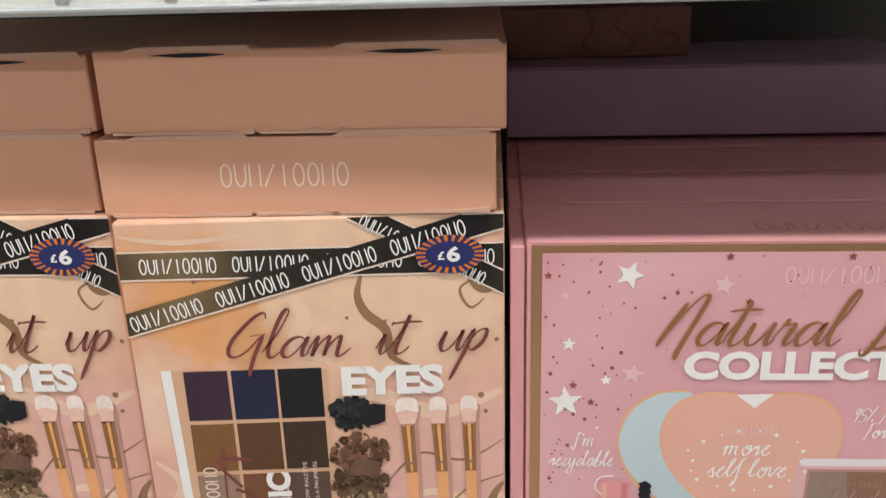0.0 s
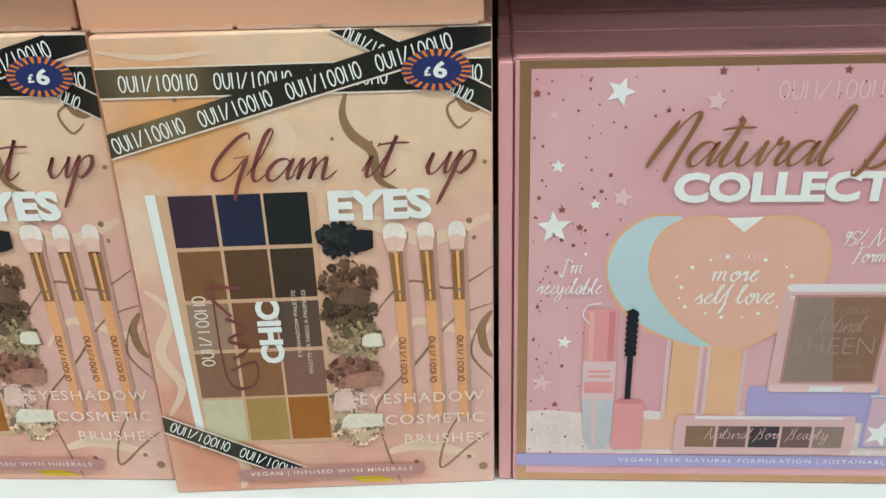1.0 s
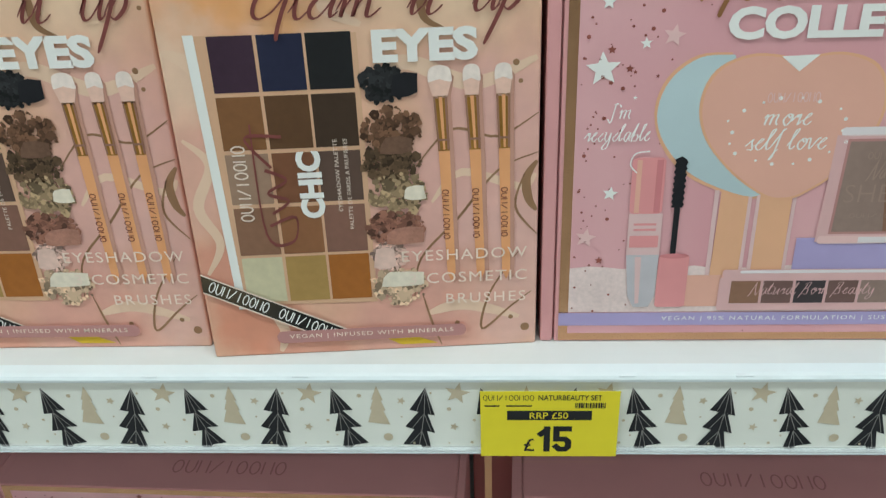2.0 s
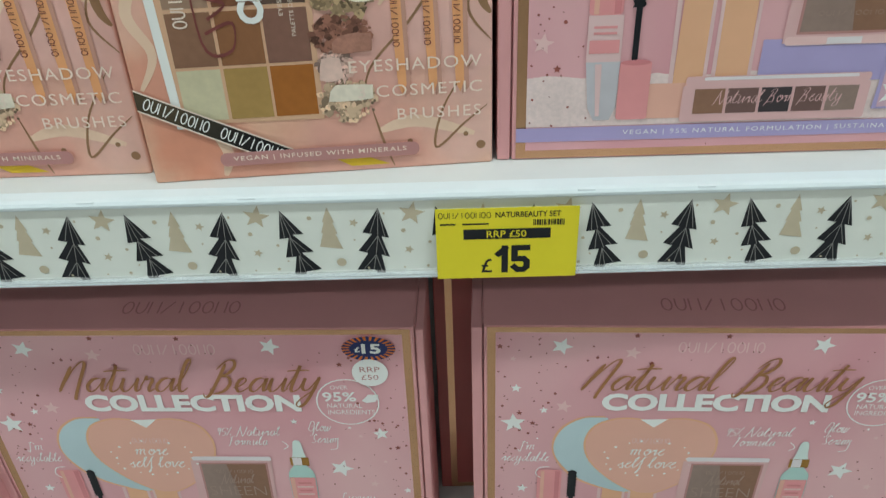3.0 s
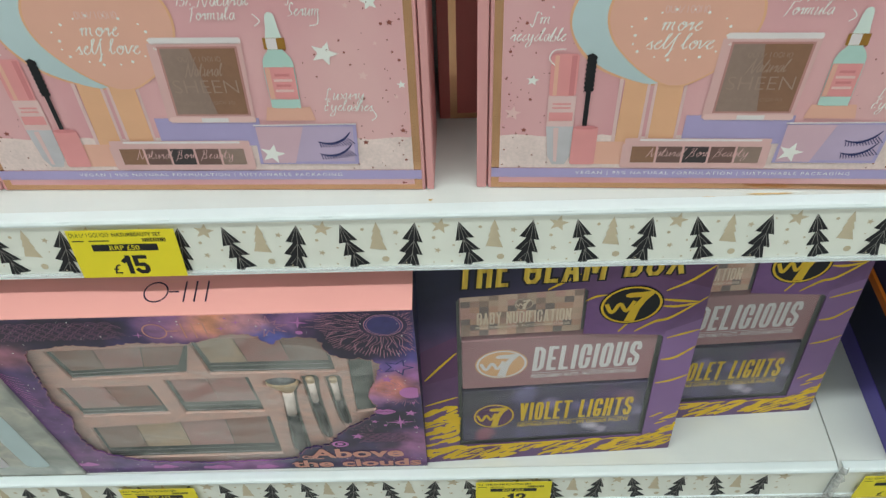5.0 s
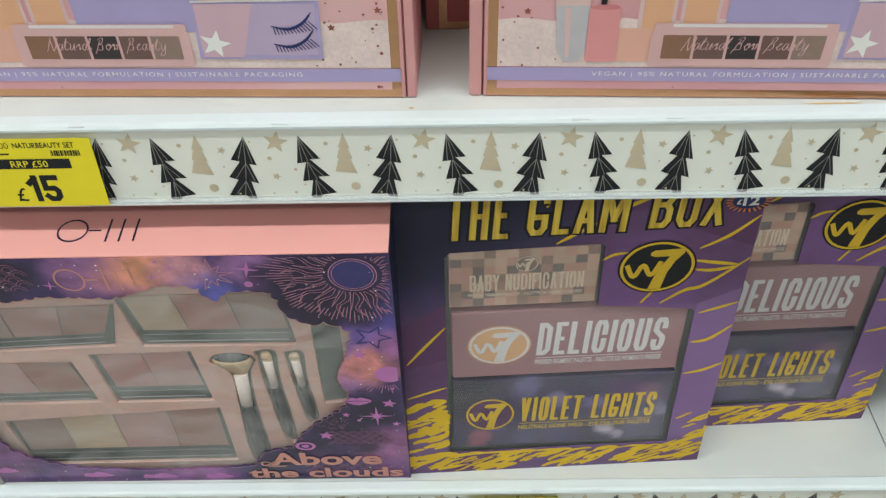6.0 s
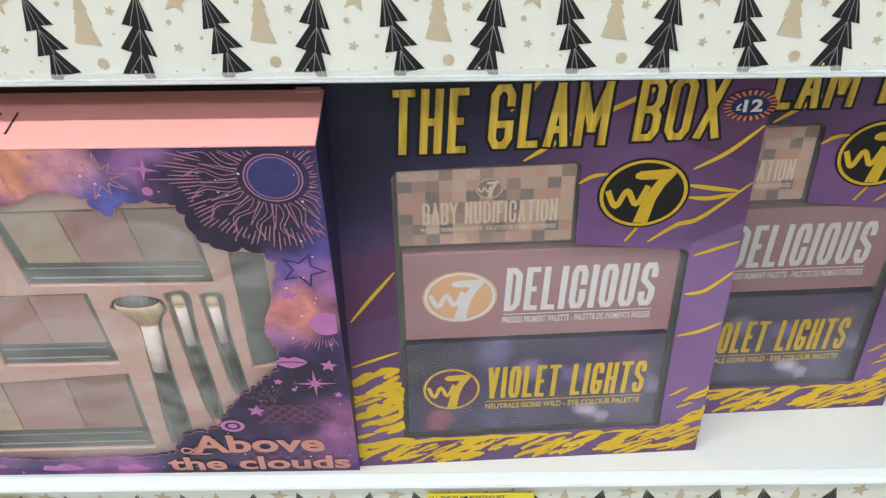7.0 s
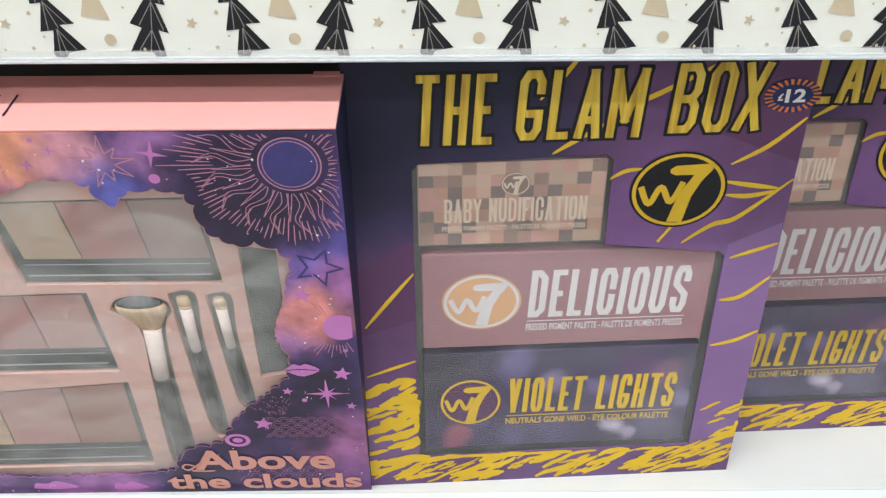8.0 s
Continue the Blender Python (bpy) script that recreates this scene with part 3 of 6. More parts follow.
# Flowing brush capitals and small letters: advance, then lines of across,up (small letters reach 4, tall ones 9).
FLOW = {
    "a": "4.9 4.2,3.3 3.2,4 1.7,3.6 0.6,1.9 0.9,0.4 2.1,0.3 3.5,2.1 4.4,4 4,1.5 4.3,0.3 5.3,1.2", "t": "3.3 0,1.2 1.6,5 2.2,7.5 1.6,4 1.2,1 1.8,0.1 2.8,0.6 3.6,1.6/-0.8,5.9 1.5,6.2 4.8,6.2",
    "u": "5 0,1.2 0.9,4 0.6,1.4 1.2,0.2 2.4,0.6 3.8,2.8 4.3,4 4,1.4 4.4,0.2 5.4,1.2", "r": "3.5 0,1.2 1,3.6 1.3,4.6 1.5,3.6 2.6,3.9 2.8,3.2 2.2,1.2 2.6,0.2 3.8,1.2",
    "l": "2.9 0,1.2 2,5 3,8.6 2.5,9.3 1.7,7.6 1,3 1.2,0.6 2.1,0.2 3.2,1.4", "e": "3.8 0,1.2 2,2 3,3.3 2.4,4 1.2,3.2 0.8,1.4 1.6,0.1 2.8,0.4 4,1.4",
    "y": "5 0,1.2 0.9,4 0.7,1.6 1.4,0.5 2.6,1 4,3.4 4.4,4 3.6,0 2.4,-3.4 1,-4.4 0.2,-3.4 1.6,-1.4 4.6,1.2", "N": "6.6 3,7.4 1.6,3.6 0.4,0/1.2,1.8 3.2,6 4.9,8.3 5.9,8.6 6.1,7.4 5.2,3 4.5,-0.8 4.4,-2.4",
    "B": "5.6 2.6,8 1.4,3.6 0,-0.6 -1.2,-1.6 -1.8,-0.4/0.6,6.4 2.4,8.6 4.4,9 5,7.4 3.8,5.4 2,4.6 4,4.2 4.6,2.2 3.2,0.2 1,-0.4 -0.4,1", "G": "6.6 6,7.6 5.4,8.8 3.6,7.6 1.2,4 0.8,1.4 2,0.4 4,1.6 5.8,4.4/3.9,4.4 6.6,4.8/6.2,4.6 5.6,1.6 5.3,-1.6 5.4,-3.4",
    "m": "7 0,1.2 1.2,4 1,0.2 1.6,2.2 3,4 3.2,3 3,0.2 3.6,2.4 5,4 5.2,2.6 5.2,0.4 6,0.2 7.4,1.6", "i": "2.6 0,1.2 1.2,4 0.9,1.2 1.4,0.2 2.6,1.4/2.1,6.3 1.9,5.6", "p": "5 0,1 1.4,4.2 0.8,0 -0.6,-5.6/0.9,1.2 2.4,3.8 4,4 4,2 2.4,0.2 1.2,0.8",
}


def flowing(txt, u0, v0, u1, x_height, pen=1.8, layer=1.0, slant=0.3, bm=None):
    """Brush handwriting: thick on the way down, thin on the way up."""
    bm = bm or bmesh.new()
    ku, kv, at, n = (u1 - u0) / sum(float(FLOW[c].split()[0]) for c in txt), x_height / 4, 0.0, 0
    for c in txt:
        adv, rest = FLOW[c].split(" ", 1)
        for line in rest.split("/"):
            pts = [tuple(float(q) for q in xy.split(",")) for xy in line.split()]
            pts = smooth([(u0 + ku * (at + a) + slant * kv * b, v0 + kv * b) for a, b in pts], 7)
            y, n, rows = -(layer + 0.12 * (n % 5)) * STEP, n + 1, []
            for i, p in enumerate(pts):
                a, b = pts[max(0, i - 2)], pts[min(len(pts) - 1, i + 2)]
                dx, dy = b[0] - a[0], b[1] - a[1]
                d = math.hypot(dx, dy) or 1
                end = min(1.0, 0.45 + 0.25 * min(i, len(pts) - 1 - i))
                k = pen / 2 * end * (0.42 + 0.58 * max(0.0, min(1.0, 0.25 - dy / d)))
                rows.append([bm.verts.new(((p[0] - s * dy / d * k) * MM, y, (p[1] + s * dx / d * k) * MM)) for s in (1, -1)])
            for (a, b), (c_, d_) in zip(rows, rows[1:]):
                bm.faces.new((a, b, d_, c_))
        at += float(adv)
    return bm


def bars(u0, v0, u1, v1, n=9, layer=1.0, bm=None, turn=0.0, thin=0.62, about=None, line=0.1):
    """A row of plain thin marks in place of a brand name: bows, rings and bars."""
    bm = bm or bmesh.new()
    pitch, hgt = (u1 - u0) / n, v1 - v0
    k = hgt * line
    cu, cv = about or (u0, v0)
    c, s = math.cos(radians(turn)), math.sin(radians(turn))
    spin = lambda loop: [(cu + c * (a - cu) - s * (b - cv), cv + s * (a - cu) + c * (b - cv)) for a, b in loop]
    for i in range(n):
        a, b = u0 + pitch * i, u0 + pitch * (i + thin + 0.1)
        mu, mv, ru, rv = (a + b) / 2, (v0 + v1) / 2, (b - a) / 2, hgt / 2
        bow = lambda lo, hi: [(mu + ru * math.cos(radians(q)), mv + rv * math.sin(radians(q))) for q in range(lo, hi + 1, 20)]
        lines = ([bow(0, 360)], [[(a, v1)] + bow(180, 360) + [(b, v1)]], [[(a, v0), (a, v1)], [(b, v0), (b, v1)]], [[(a, v0), (b, v1)]], [[(mu, v0), (mu, v1)]],
                 [bow(0, 360)], [bow(0, 360)], [[(a, v0), (a, v1)], [(b, v0), (b, v1)]], [bow(0, 360)])[i % 9]
        for line_ in lines:
            stroke(spin(line_), k, layer, bm)
    return bm


def bar_words(u0, v0, word, gap, count, v1, layer, turn=0.0, about=None):
    bm = bmesh.new()
    for i in range(count):
        bars(u0 + i * (word + gap), v0, u0 + i * (word + gap) + word, v1, 9, layer, bm, turn, 0.62, about)
    return bm


def price_badge(parent, cu, cv, rx, ry, txt, layer=8.0):
    """A printed price flash: an oval in a burst of rays."""
    b = part("price_badge", sheet([disc(cu, cv, rx, ry, 44)], layer), BURST, parent, "orange and navy burst price flash")
    bm = bmesh.new()
    for i in range(24):
        a0, a1 = 2 * math.pi * (i - 0.27) / 24, 2 * math.pi * (i + 0.27) / 24
        sheet([[(cu + q * rx * math.cos(a), cv + q * ry * math.sin(a)) for q, a in ((0.66, a0), (1.01, a0), (1.01, a1), (0.66, a1))]], layer + 0.5, 0, bm)
    part("badge_ray_mark", bm, NAVY, b, kind="stuff")
    part("badge_oval", sheet([disc(cu, cv, rx * 0.72, ry * 0.68)], layer + 1), NAVY, b)
    w = rx * (0.20 if len(txt) == 2 else 0.36)
    part("badge_price", letters(txt[1:], cu - w + rx * 0.10, cv - ry * 0.40, cu + w + rx * 0.10, cv + ry * 0.42, layer + 2, bold=0.035), WHITE, b)
    part("badge_pound", letters(txt[0], cu - w - rx * 0.16, cv - ry * 0.28, cu - w + rx * 0.04, cv + ry * 0.16, layer + 2, bold=0.03), WHITE, b)
    return b


# ---- the shop: floor, ceiling, walls, shelving ----
def structure(name, bm, material, label):
    return tagged(part(name, bm, material, None), label, kind="structure")


structure("floor", slab(-3.5, 3.5, -5.0, 0.6, -0.05, 0), FLOOR, "grey vinyl shop floor")
structure("ceiling", slab(-3.5, 3.5, -5.0, 0.6, 3.0, 3.05), CEIL, "white ceiling boards over the aisle")
structure("wall_back", slab(-3.5, 3.5, 0.5, 0.6, 0, 3.0), WALL, "plain pale wall behind the shelving")
structure("wall_front", slab(-3.5, 3.5, -5.0, -4.9, 0, 3.0), WALL, "plain pale wall across the aisle")
structure("wall_left", slab(-3.6, -3.5, -5.0, 0.6, 0, 3.0), WALL, "plain pale wall closing the aisle")
structure("wall_right", slab(3.5, 3.6, -5.0, 0.6, 0, 3.0), WALL, "plain pale wall closing the aisle")
for lx, ly in ((x, y) for x in (-1.35, 1.35) for y, watts in ROWS_Y):
    f = thing("ceiling_light", pose(lx, ly, LAMP_Z), "white linear ceiling light with a glowing diffuser", "light", "ceiling lights")
    part("housing", slab(-1.3, 1.3, -0.08, 0.08, 0.0, 0.05, 0.004), HOLDER, f)
    part("diffuser", slab(-1.25, 1.25, -0.055, 0.055, -0.008, 0.0), LIT, f)

TOPS = {"top": 1.4545, "upper": 1.1065, "middle": 0.8035, "lower": 0.4955}
FRONT = -0.007  # the lower shelf stands out this much
SEAM = 0.3212
DEPTH = 0.40
structure("back_panel", slab(-1.2, 1.3, 0.405, 0.42, 0.1, 2.0), BACK, "grey steel back panel of the shelving bay")
structure("plinth", slab(-1.2, 1.3, 0.02, 0.40, 0.0, 0.14), SHELF, "white steel plinth under the lowest shelf")
for x in (SEAM - 1.2, SEAM + 0.95):
    structure("shelf_post", slab(x - 0.015, x + 0.015, 0.385, 0.405, 0.0, 2.0), SHELF, "white slotted steel shelving post")


def shelf_board(x0, x1, z, y0=0.0):
    """Folded steel shelf: a tray with a rounded front fold and a short rear fold."""
    bm = bmesh.new()
    prof = [(DEPTH, -0.03), (DEPTH, 0.0), (0.016, 0.0), (0.010, -0.0003), (0.006, -0.0012), (0.003, -0.0026), (0.0014, -0.005), (0.0012, -0.046), (0.004, -0.046), (0.004, -0.008), (DEPTH - 0.004, -0.008), (DEPTH - 0.004, -0.03)]
    a = [bm.verts.new((x0, y + y0, z + dz)) for y, dz in prof]
    b = [bm.verts.new((x1, y + y0, z + dz)) for y, dz in prof]
    for i in range(len(prof)):
        j = (i + 1) % len(prof)
        bm.faces.new((a[i], a[j], b[j], b[i]))
    bm.faces.new(a), bm.faces.new(b[::-1])
    bmesh.ops.recalc_face_normals(bm, faces=bm.faces)
    return bm


def holder(x0, x1, top):
    """Ticket holder: thin backing with a ridge above and a hooked lip below."""
    bm = bmesh.new()
    prof = [(0.0008, 0.0012), (0.0068, 0.0016), (0.0070, 0.0028), (0.0062, 0.0034), (0.0004, 0.0027), (-0.0014, 0.0020), (-0.0024, 0.0006), (-0.0023, -0.0007), (-0.0015, -0.0016), (0.0003, -0.0018), (0.0003, -0.0413),
            (-0.0030, -0.0413), (-0.0034, -0.0424), (-0.0028, -0.0433), (0.0008, -0.0433)]
    a = [bm.verts.new((x0, y, top + dz)) for y, dz in prof]
    b = [bm.verts.new((x1, y, top + dz)) for y, dz in prof]
    for i in range(len(prof)):
        j = (i + 1) % len(prof)
        bm.faces.new((a[i], a[j], b[j], b[i]))
    bm.faces.new(a), bm.faces.new(b[::-1])
    bmesh.ops.recalc_face_normals(bm, faces=bm.faces)
    return bm


PERIOD = 70.4
DARK = [(0, 0), (10.1, -13), (5, -13.2), (14.2, -23), (8.5, -23.5), (17.3, -33), (10.2, -34.3), (9.2, -36.2), (5.6, -36.2), (4.4, -35), (5.8, -25.5), (0.9, -26), (3, -15), (-1.2, -15.5)]
DARK_R = [(0, 0), (4.1, -16.3), (0.6, -15.5), (3.8, -27), (0.0, -25.7), (1.6, -36.4), (-2.5, -36.2), (-3.4, -34.2), (-12.1, -34), (-6.2, -24.7), (-10.5, -23), (-3.7, -14.1), (-8, -13)]
FIR = [(0, 0), (2.7, -8.5), (1.7, -8.6), (3.6, -14.4), (2.6, -14.6), (5.4, -23), (-5.2, -21.5), (-3, -14), (-3.8, -13.8), (-2, -8), (-2.8, -8)]
FOLDS = [((0, 0), (4, -14.5)), ((0, 0), (7, -13.6)), ((0, 0), (1.2, -15.2)), ((3.6, -14), (8, -25)), ((3.6, -14), (11.4, -23.6)), ((3.6, -14), (4, -25.6)),
         ((7.2, -24.5), (9.6, -34.8)), ((7.2, -24.5), (13.4, -33.4)), ((7.2, -24.5), (7, -35.5))]
FOLDS_R = [((0, 0), (-1, -15)), ((0, 0), (-4.5, -13.6)), ((0, 0), (2.2, -15.6)), ((-1, -14.5), (-2.5, -25.5)), ((-1, -14.5), (-7, -24)), ((-1, -14.5), (2, -26.2)),
           ((-2.5, -25), (-4.2, -34.4)), ((-2.5, -25), (-8.6, -33.8)), ((-2.5, -25), (-0.2, -36))]


DARK = [(u + 0.045 * v, v) for u, v in DARK]
FOLDS = [tuple((u + 0.045 * v, v) for u, v in line) for line in FOLDS]


def fold_lines(flip):
    bm = bmesh.new()
    for a, b in FOLDS if flip > 0 else FOLDS_R:
        stroke([(a[0], a[1] - 0.5), (b[0], b[1] + 0.3)], 0.3, 2, bm)
    return bm


def strip_prints():
    """The repeated motifs, as meshes to share."""
    made = {}
    for name, bm, m in (("left", sheet([DARK], 1), INK), ("right", sheet([DARK_R], 1), INK), ("fir", sheet([FIR], 1), BEIGE),
                        ("left_folds", fold_lines(1), FOLD), ("right_folds", fold_lines(-1), FOLD),
                        ("star", sheet([star(0, 0, 6.3, 12)], 1), BEIGE), ("small_star", sheet([star(0, 0, 2.3, 20, 0.45)], 1), BEIGE)):
        me = bpy.data.meshes.new("strip_" + name)
        bm.to_mesh(me), bm.free()
        me.materials.append(m)
        made[name] = me
    return made


PRINTS = strip_prints()


def ticket_strip(z, x0, x1, phase, label, tilt=0.0, y=0.0):
    """Printed paper strip in its holder; top of the strip at z."""
    s = tagged(new("shelf_edge_strip"), label, "shelf strip", "shelf strips")
    s.matrix_world = pose(0, y + (0.0008 if tilt else 0), z, tilt)
    part("holder", holder(x0, x1, 0.0018), HOLDER, s, "white plastic ticket holder")
    paper = part("paper", slab(x0 + 0.001, x1 - 0.001, -0.0004, 0.0002, -0.0395, 0.0002), PAPER, s, "cream printed paper insert")
    part("clear_lip", slab(x0, x1, -0.0036, -0.0032, -0.0396, -0.0362), LIPCLEAR, s, "clear plastic lip")
    for i in range(9):
        tx = x0 + 0.07 + i * 0.098 + 0.03 * math.sin(i * 2.3 + z * 40)
        if tx < x1 - 0.01:
            part("clip_tab", slab(tx - 0.004, tx + 0.004, -0.0019, 0.0010, 0.0030, 0.0041, 0.0004), HOLDER, s)
    bm = bmesh.new()
    k0, k1 = math.ceil((x0 - phase - 0.01) / (PERIOD * MM)), math.floor((x1 - phase - 0.03) / (PERIOD * MM))
    for k in range(k0, k1 + 1):
        at = phase + k * PERIOD * MM
        for name, mesh, du, dv in (("printed_tree", "left", -2.0, 0), ("printed_tree", "right", 42.5, 0), ("printed_fir", "fir", 19.5, 1.2),
                                   ("printed_star", "star", 57.5, -3.2), ("small_star", "small_star", 30.9, -7.6), ("small_star", "small_star", 55.5, -23)):
            if not x0 + 0.006 < at + du * MM < x1 - 0.018:
                continue
            ob = new(name, PRINTS[mesh])
            ob.parent, ob.location = paper, (at + du * MM, -0.0005, -0.0035 + dv * MM)
            if mesh in ("left", "right"):
                fl = new("fold_mark", PRINTS[mesh + "_folds"])
                fl.parent = ob
        for du, dv, r in ((11, -4.5, 1.1), (53.4, -12.4, 1.1), (23.5, -29.3, 2.3), (65.3, -19, 0.8), (30.6, -17, 0.5), (64, -32.5, 0.8), (53, -33, 0.5), (45, -3, 0.6), (36, -33, 0.6), (69, -28, 0.5)):
            u, v = at / MM + du, -3.5 + dv
            if x0 + 0.004 < u * MM < x1 - 0.004:
                sheet([disc(u, v, r, n=12)], 1, 0, bm, y=-0.0007)
    part("dot_print", bm, BEIGE, paper, kind="stuff")
    return s


def price_label(x, z, name_bars, name, rrp, price, label, w=64.5, h=38.5, tilt=0.0, y=0.0):
    """Yellow card ticket: black header line, a bar with the old price, and the price."""
    t = thing("price_label", pose(x, y - (0.0034 if tilt else 0.0042), z, tilt) @ pose(0, 0, -h * MM), label, "price label", "price labels")
    part("card", slab(0, w * MM, 0.0, 0.0003, 0, h * MM), YELLOW, t)
    if name_bars:
        part("brand_mark", bars(1.5, h - 5.0, 1.5 + name_bars, h - 2.0, max(2, round(name_bars / 2.4)), 1), INK, t)
    part("title", letters(name, 3.0 + name_bars, h - 5.0, 3.0 + name_bars + 1.95 * len(name), h - 2.0, 1, bold=0.012), INK, t)
    part("small_print", sheet([rect(2, h - 8.6, 9, h - 7.8)], 1, 0, sheet([rect(12, h - 8.6, 24, h - 7.8)], 1)), INK, t)
    bm, u = bmesh.new(), 44.0
    rnd = random.Random(3)
    while u < 58:
        wd = rnd.choice((0.3, 0.5, 0.8))
        sheet([rect(u, h - 9.5, u + wd, h - 6.4)], 1, 0, bm)
        u += wd + rnd.choice((0.3, 0.5))
    part("barcode", bm, INK, t)
    bar = part("old_price_bar", sheet([rect(12.5, h - 16.5, 52, h - 11)], 1), INK, t)
    part("old_price", letters(rrp, 23, h - 15.6, 41, h - 11.9, 2, bold=0.01), YELLOW, bar)
    part("pound_sign", letters("£", 20.5, 3.2, 25.5, 11, 1, bold=0.005), INK, t)
    part("price", tall_letters(price, 27.0, 3.0, 43.0, 18.3, 3.0, 1, gap=0.5), INK, t)
    return t


for key, phase, words in (("top", 0.012, "uppermost shelf"), ("upper", 0.0021, "upper shelf"), ("middle", 0.0061, "middle shelf"), ("lower", 0.0085, "lower shelf")):
    z, out = TOPS[key], FRONT if key == "lower" else 0.0
    structure("shelf_left", shelf_board(-1.0, SEAM - 0.0006, z, out), SHELF, "white painted steel " + words + " board")
    structure("shelf_right", shelf_board(SEAM + 0.0006, 1.15, z, out), SHELF, "white painted steel " + words + " board of the next bay")
    ticket_strip(z - 0.003, -0.62, SEAM - 0.002, phase, "cream festive strip with black trees, " + words + " edge", -4.0 if key == "middle" else 0.0, out)
    ticket_strip(z - 0.003, SEAM + 0.003, 0.80, phase + 0.02, "cream festive strip with black trees, next bay, " + words, -4.0 if key == "middle" else 0.0, out)
price_label(0.0, 1.1005, 24, "NATURBEAUTY SET", "RRP £50", "15", "yellow price ticket reading fifteen pounds on the upper strip")
price_label(-0.2282, 0.7998, 24, "NATURBEAUTY SET", "RRP £50", "15", "yellow price ticket reading fifteen pounds on the middle strip", tilt=-5.0)
price_label(0.0150, 0.4913, 5, "THE GLAM BOXTRIO SET", "RRP £24", "12", "yellow price ticket reading twelve pounds on the lower strip", y=FRONT)
price_label(-0.2899, 0.4905, 7, "ABOVE THE CLOUDS SET", "RRP £24", "12", "yellow price ticket beside the galaxy gift set", y=FRONT)
price_label(0.3432, 0.4895, 6, "GIFT SET", "RRP £20", "10", "yellow price ticket on the next bay's strip", y=FRONT)


# marks of use on the middle shelf, and torn plastic where the bays meet
for cx, cy, w_, d_, seed in ((0.188, 0.0105, 0.030, 0.0016, 1), (0.152, 0.009, 0.010, 0.0010, 2), (-0.012, 0.012, 0.0028, 0.0016, 3)):
    rnd = random.Random(seed)
    loop = [(cx + w_ / 2 * math.cos(a) * rnd.uniform(0.75, 1.1), cy + d_ / 2 * math.sin(a) * rnd.uniform(0.6, 1.2)) for a in [2 * math.pi * i / 22 for i in range(22)]]
    bm = bmesh.new()
    bm.faces.new([bm.verts.new((x, y, TOPS["middle"] + 0.0002)) for x, y in loop])
    tagged(part("glue_stain", bm, STAIN, None), "dried amber glue smear on the white shelf", "stain", "glue stains")
bm, rnd = bmesh.new(), random.Random(9)
rows = [[bm.verts.new((SEAM + (j - 1.5) * 0.0032 + rnd.uniform(-0.0012, 0.0012), FRONT - 0.004 - 0.004 * rnd.random() + 0.0022 * (j % 2), TOPS["lower"] + 0.007 - i * 0.0034 + rnd.uniform(-0.001, 0.001))) for j in range(4)] for i in range(15)]
for a, b in zip(rows, rows[1:]):
    for j in range(3):
        bm.faces.new((a[j], a[j + 1], b[j + 1], b[j]))
tagged(part("torn_plastic", bm, CRINKLE, None), "crumpled torn clear plastic where two shelf strips meet", "plastic")


# ---- pink gift boxes ----
HEART = [(101.5, 136), (95, 139.8), (81, 140.5), (68, 134), (63, 120), (67, 104), (80, 88), (95, 77), (104, 75), (113, 78), (128, 90), (138, 106), (140, 122), (134, 135), (121, 140.5), (108, 139.8)]
MOON = [(74, 141.5), (60, 140.5), (48.5, 131), (44.5, 116), (50, 99), (64, 85), (90, 75.5), (96, 84), (90, 110)]

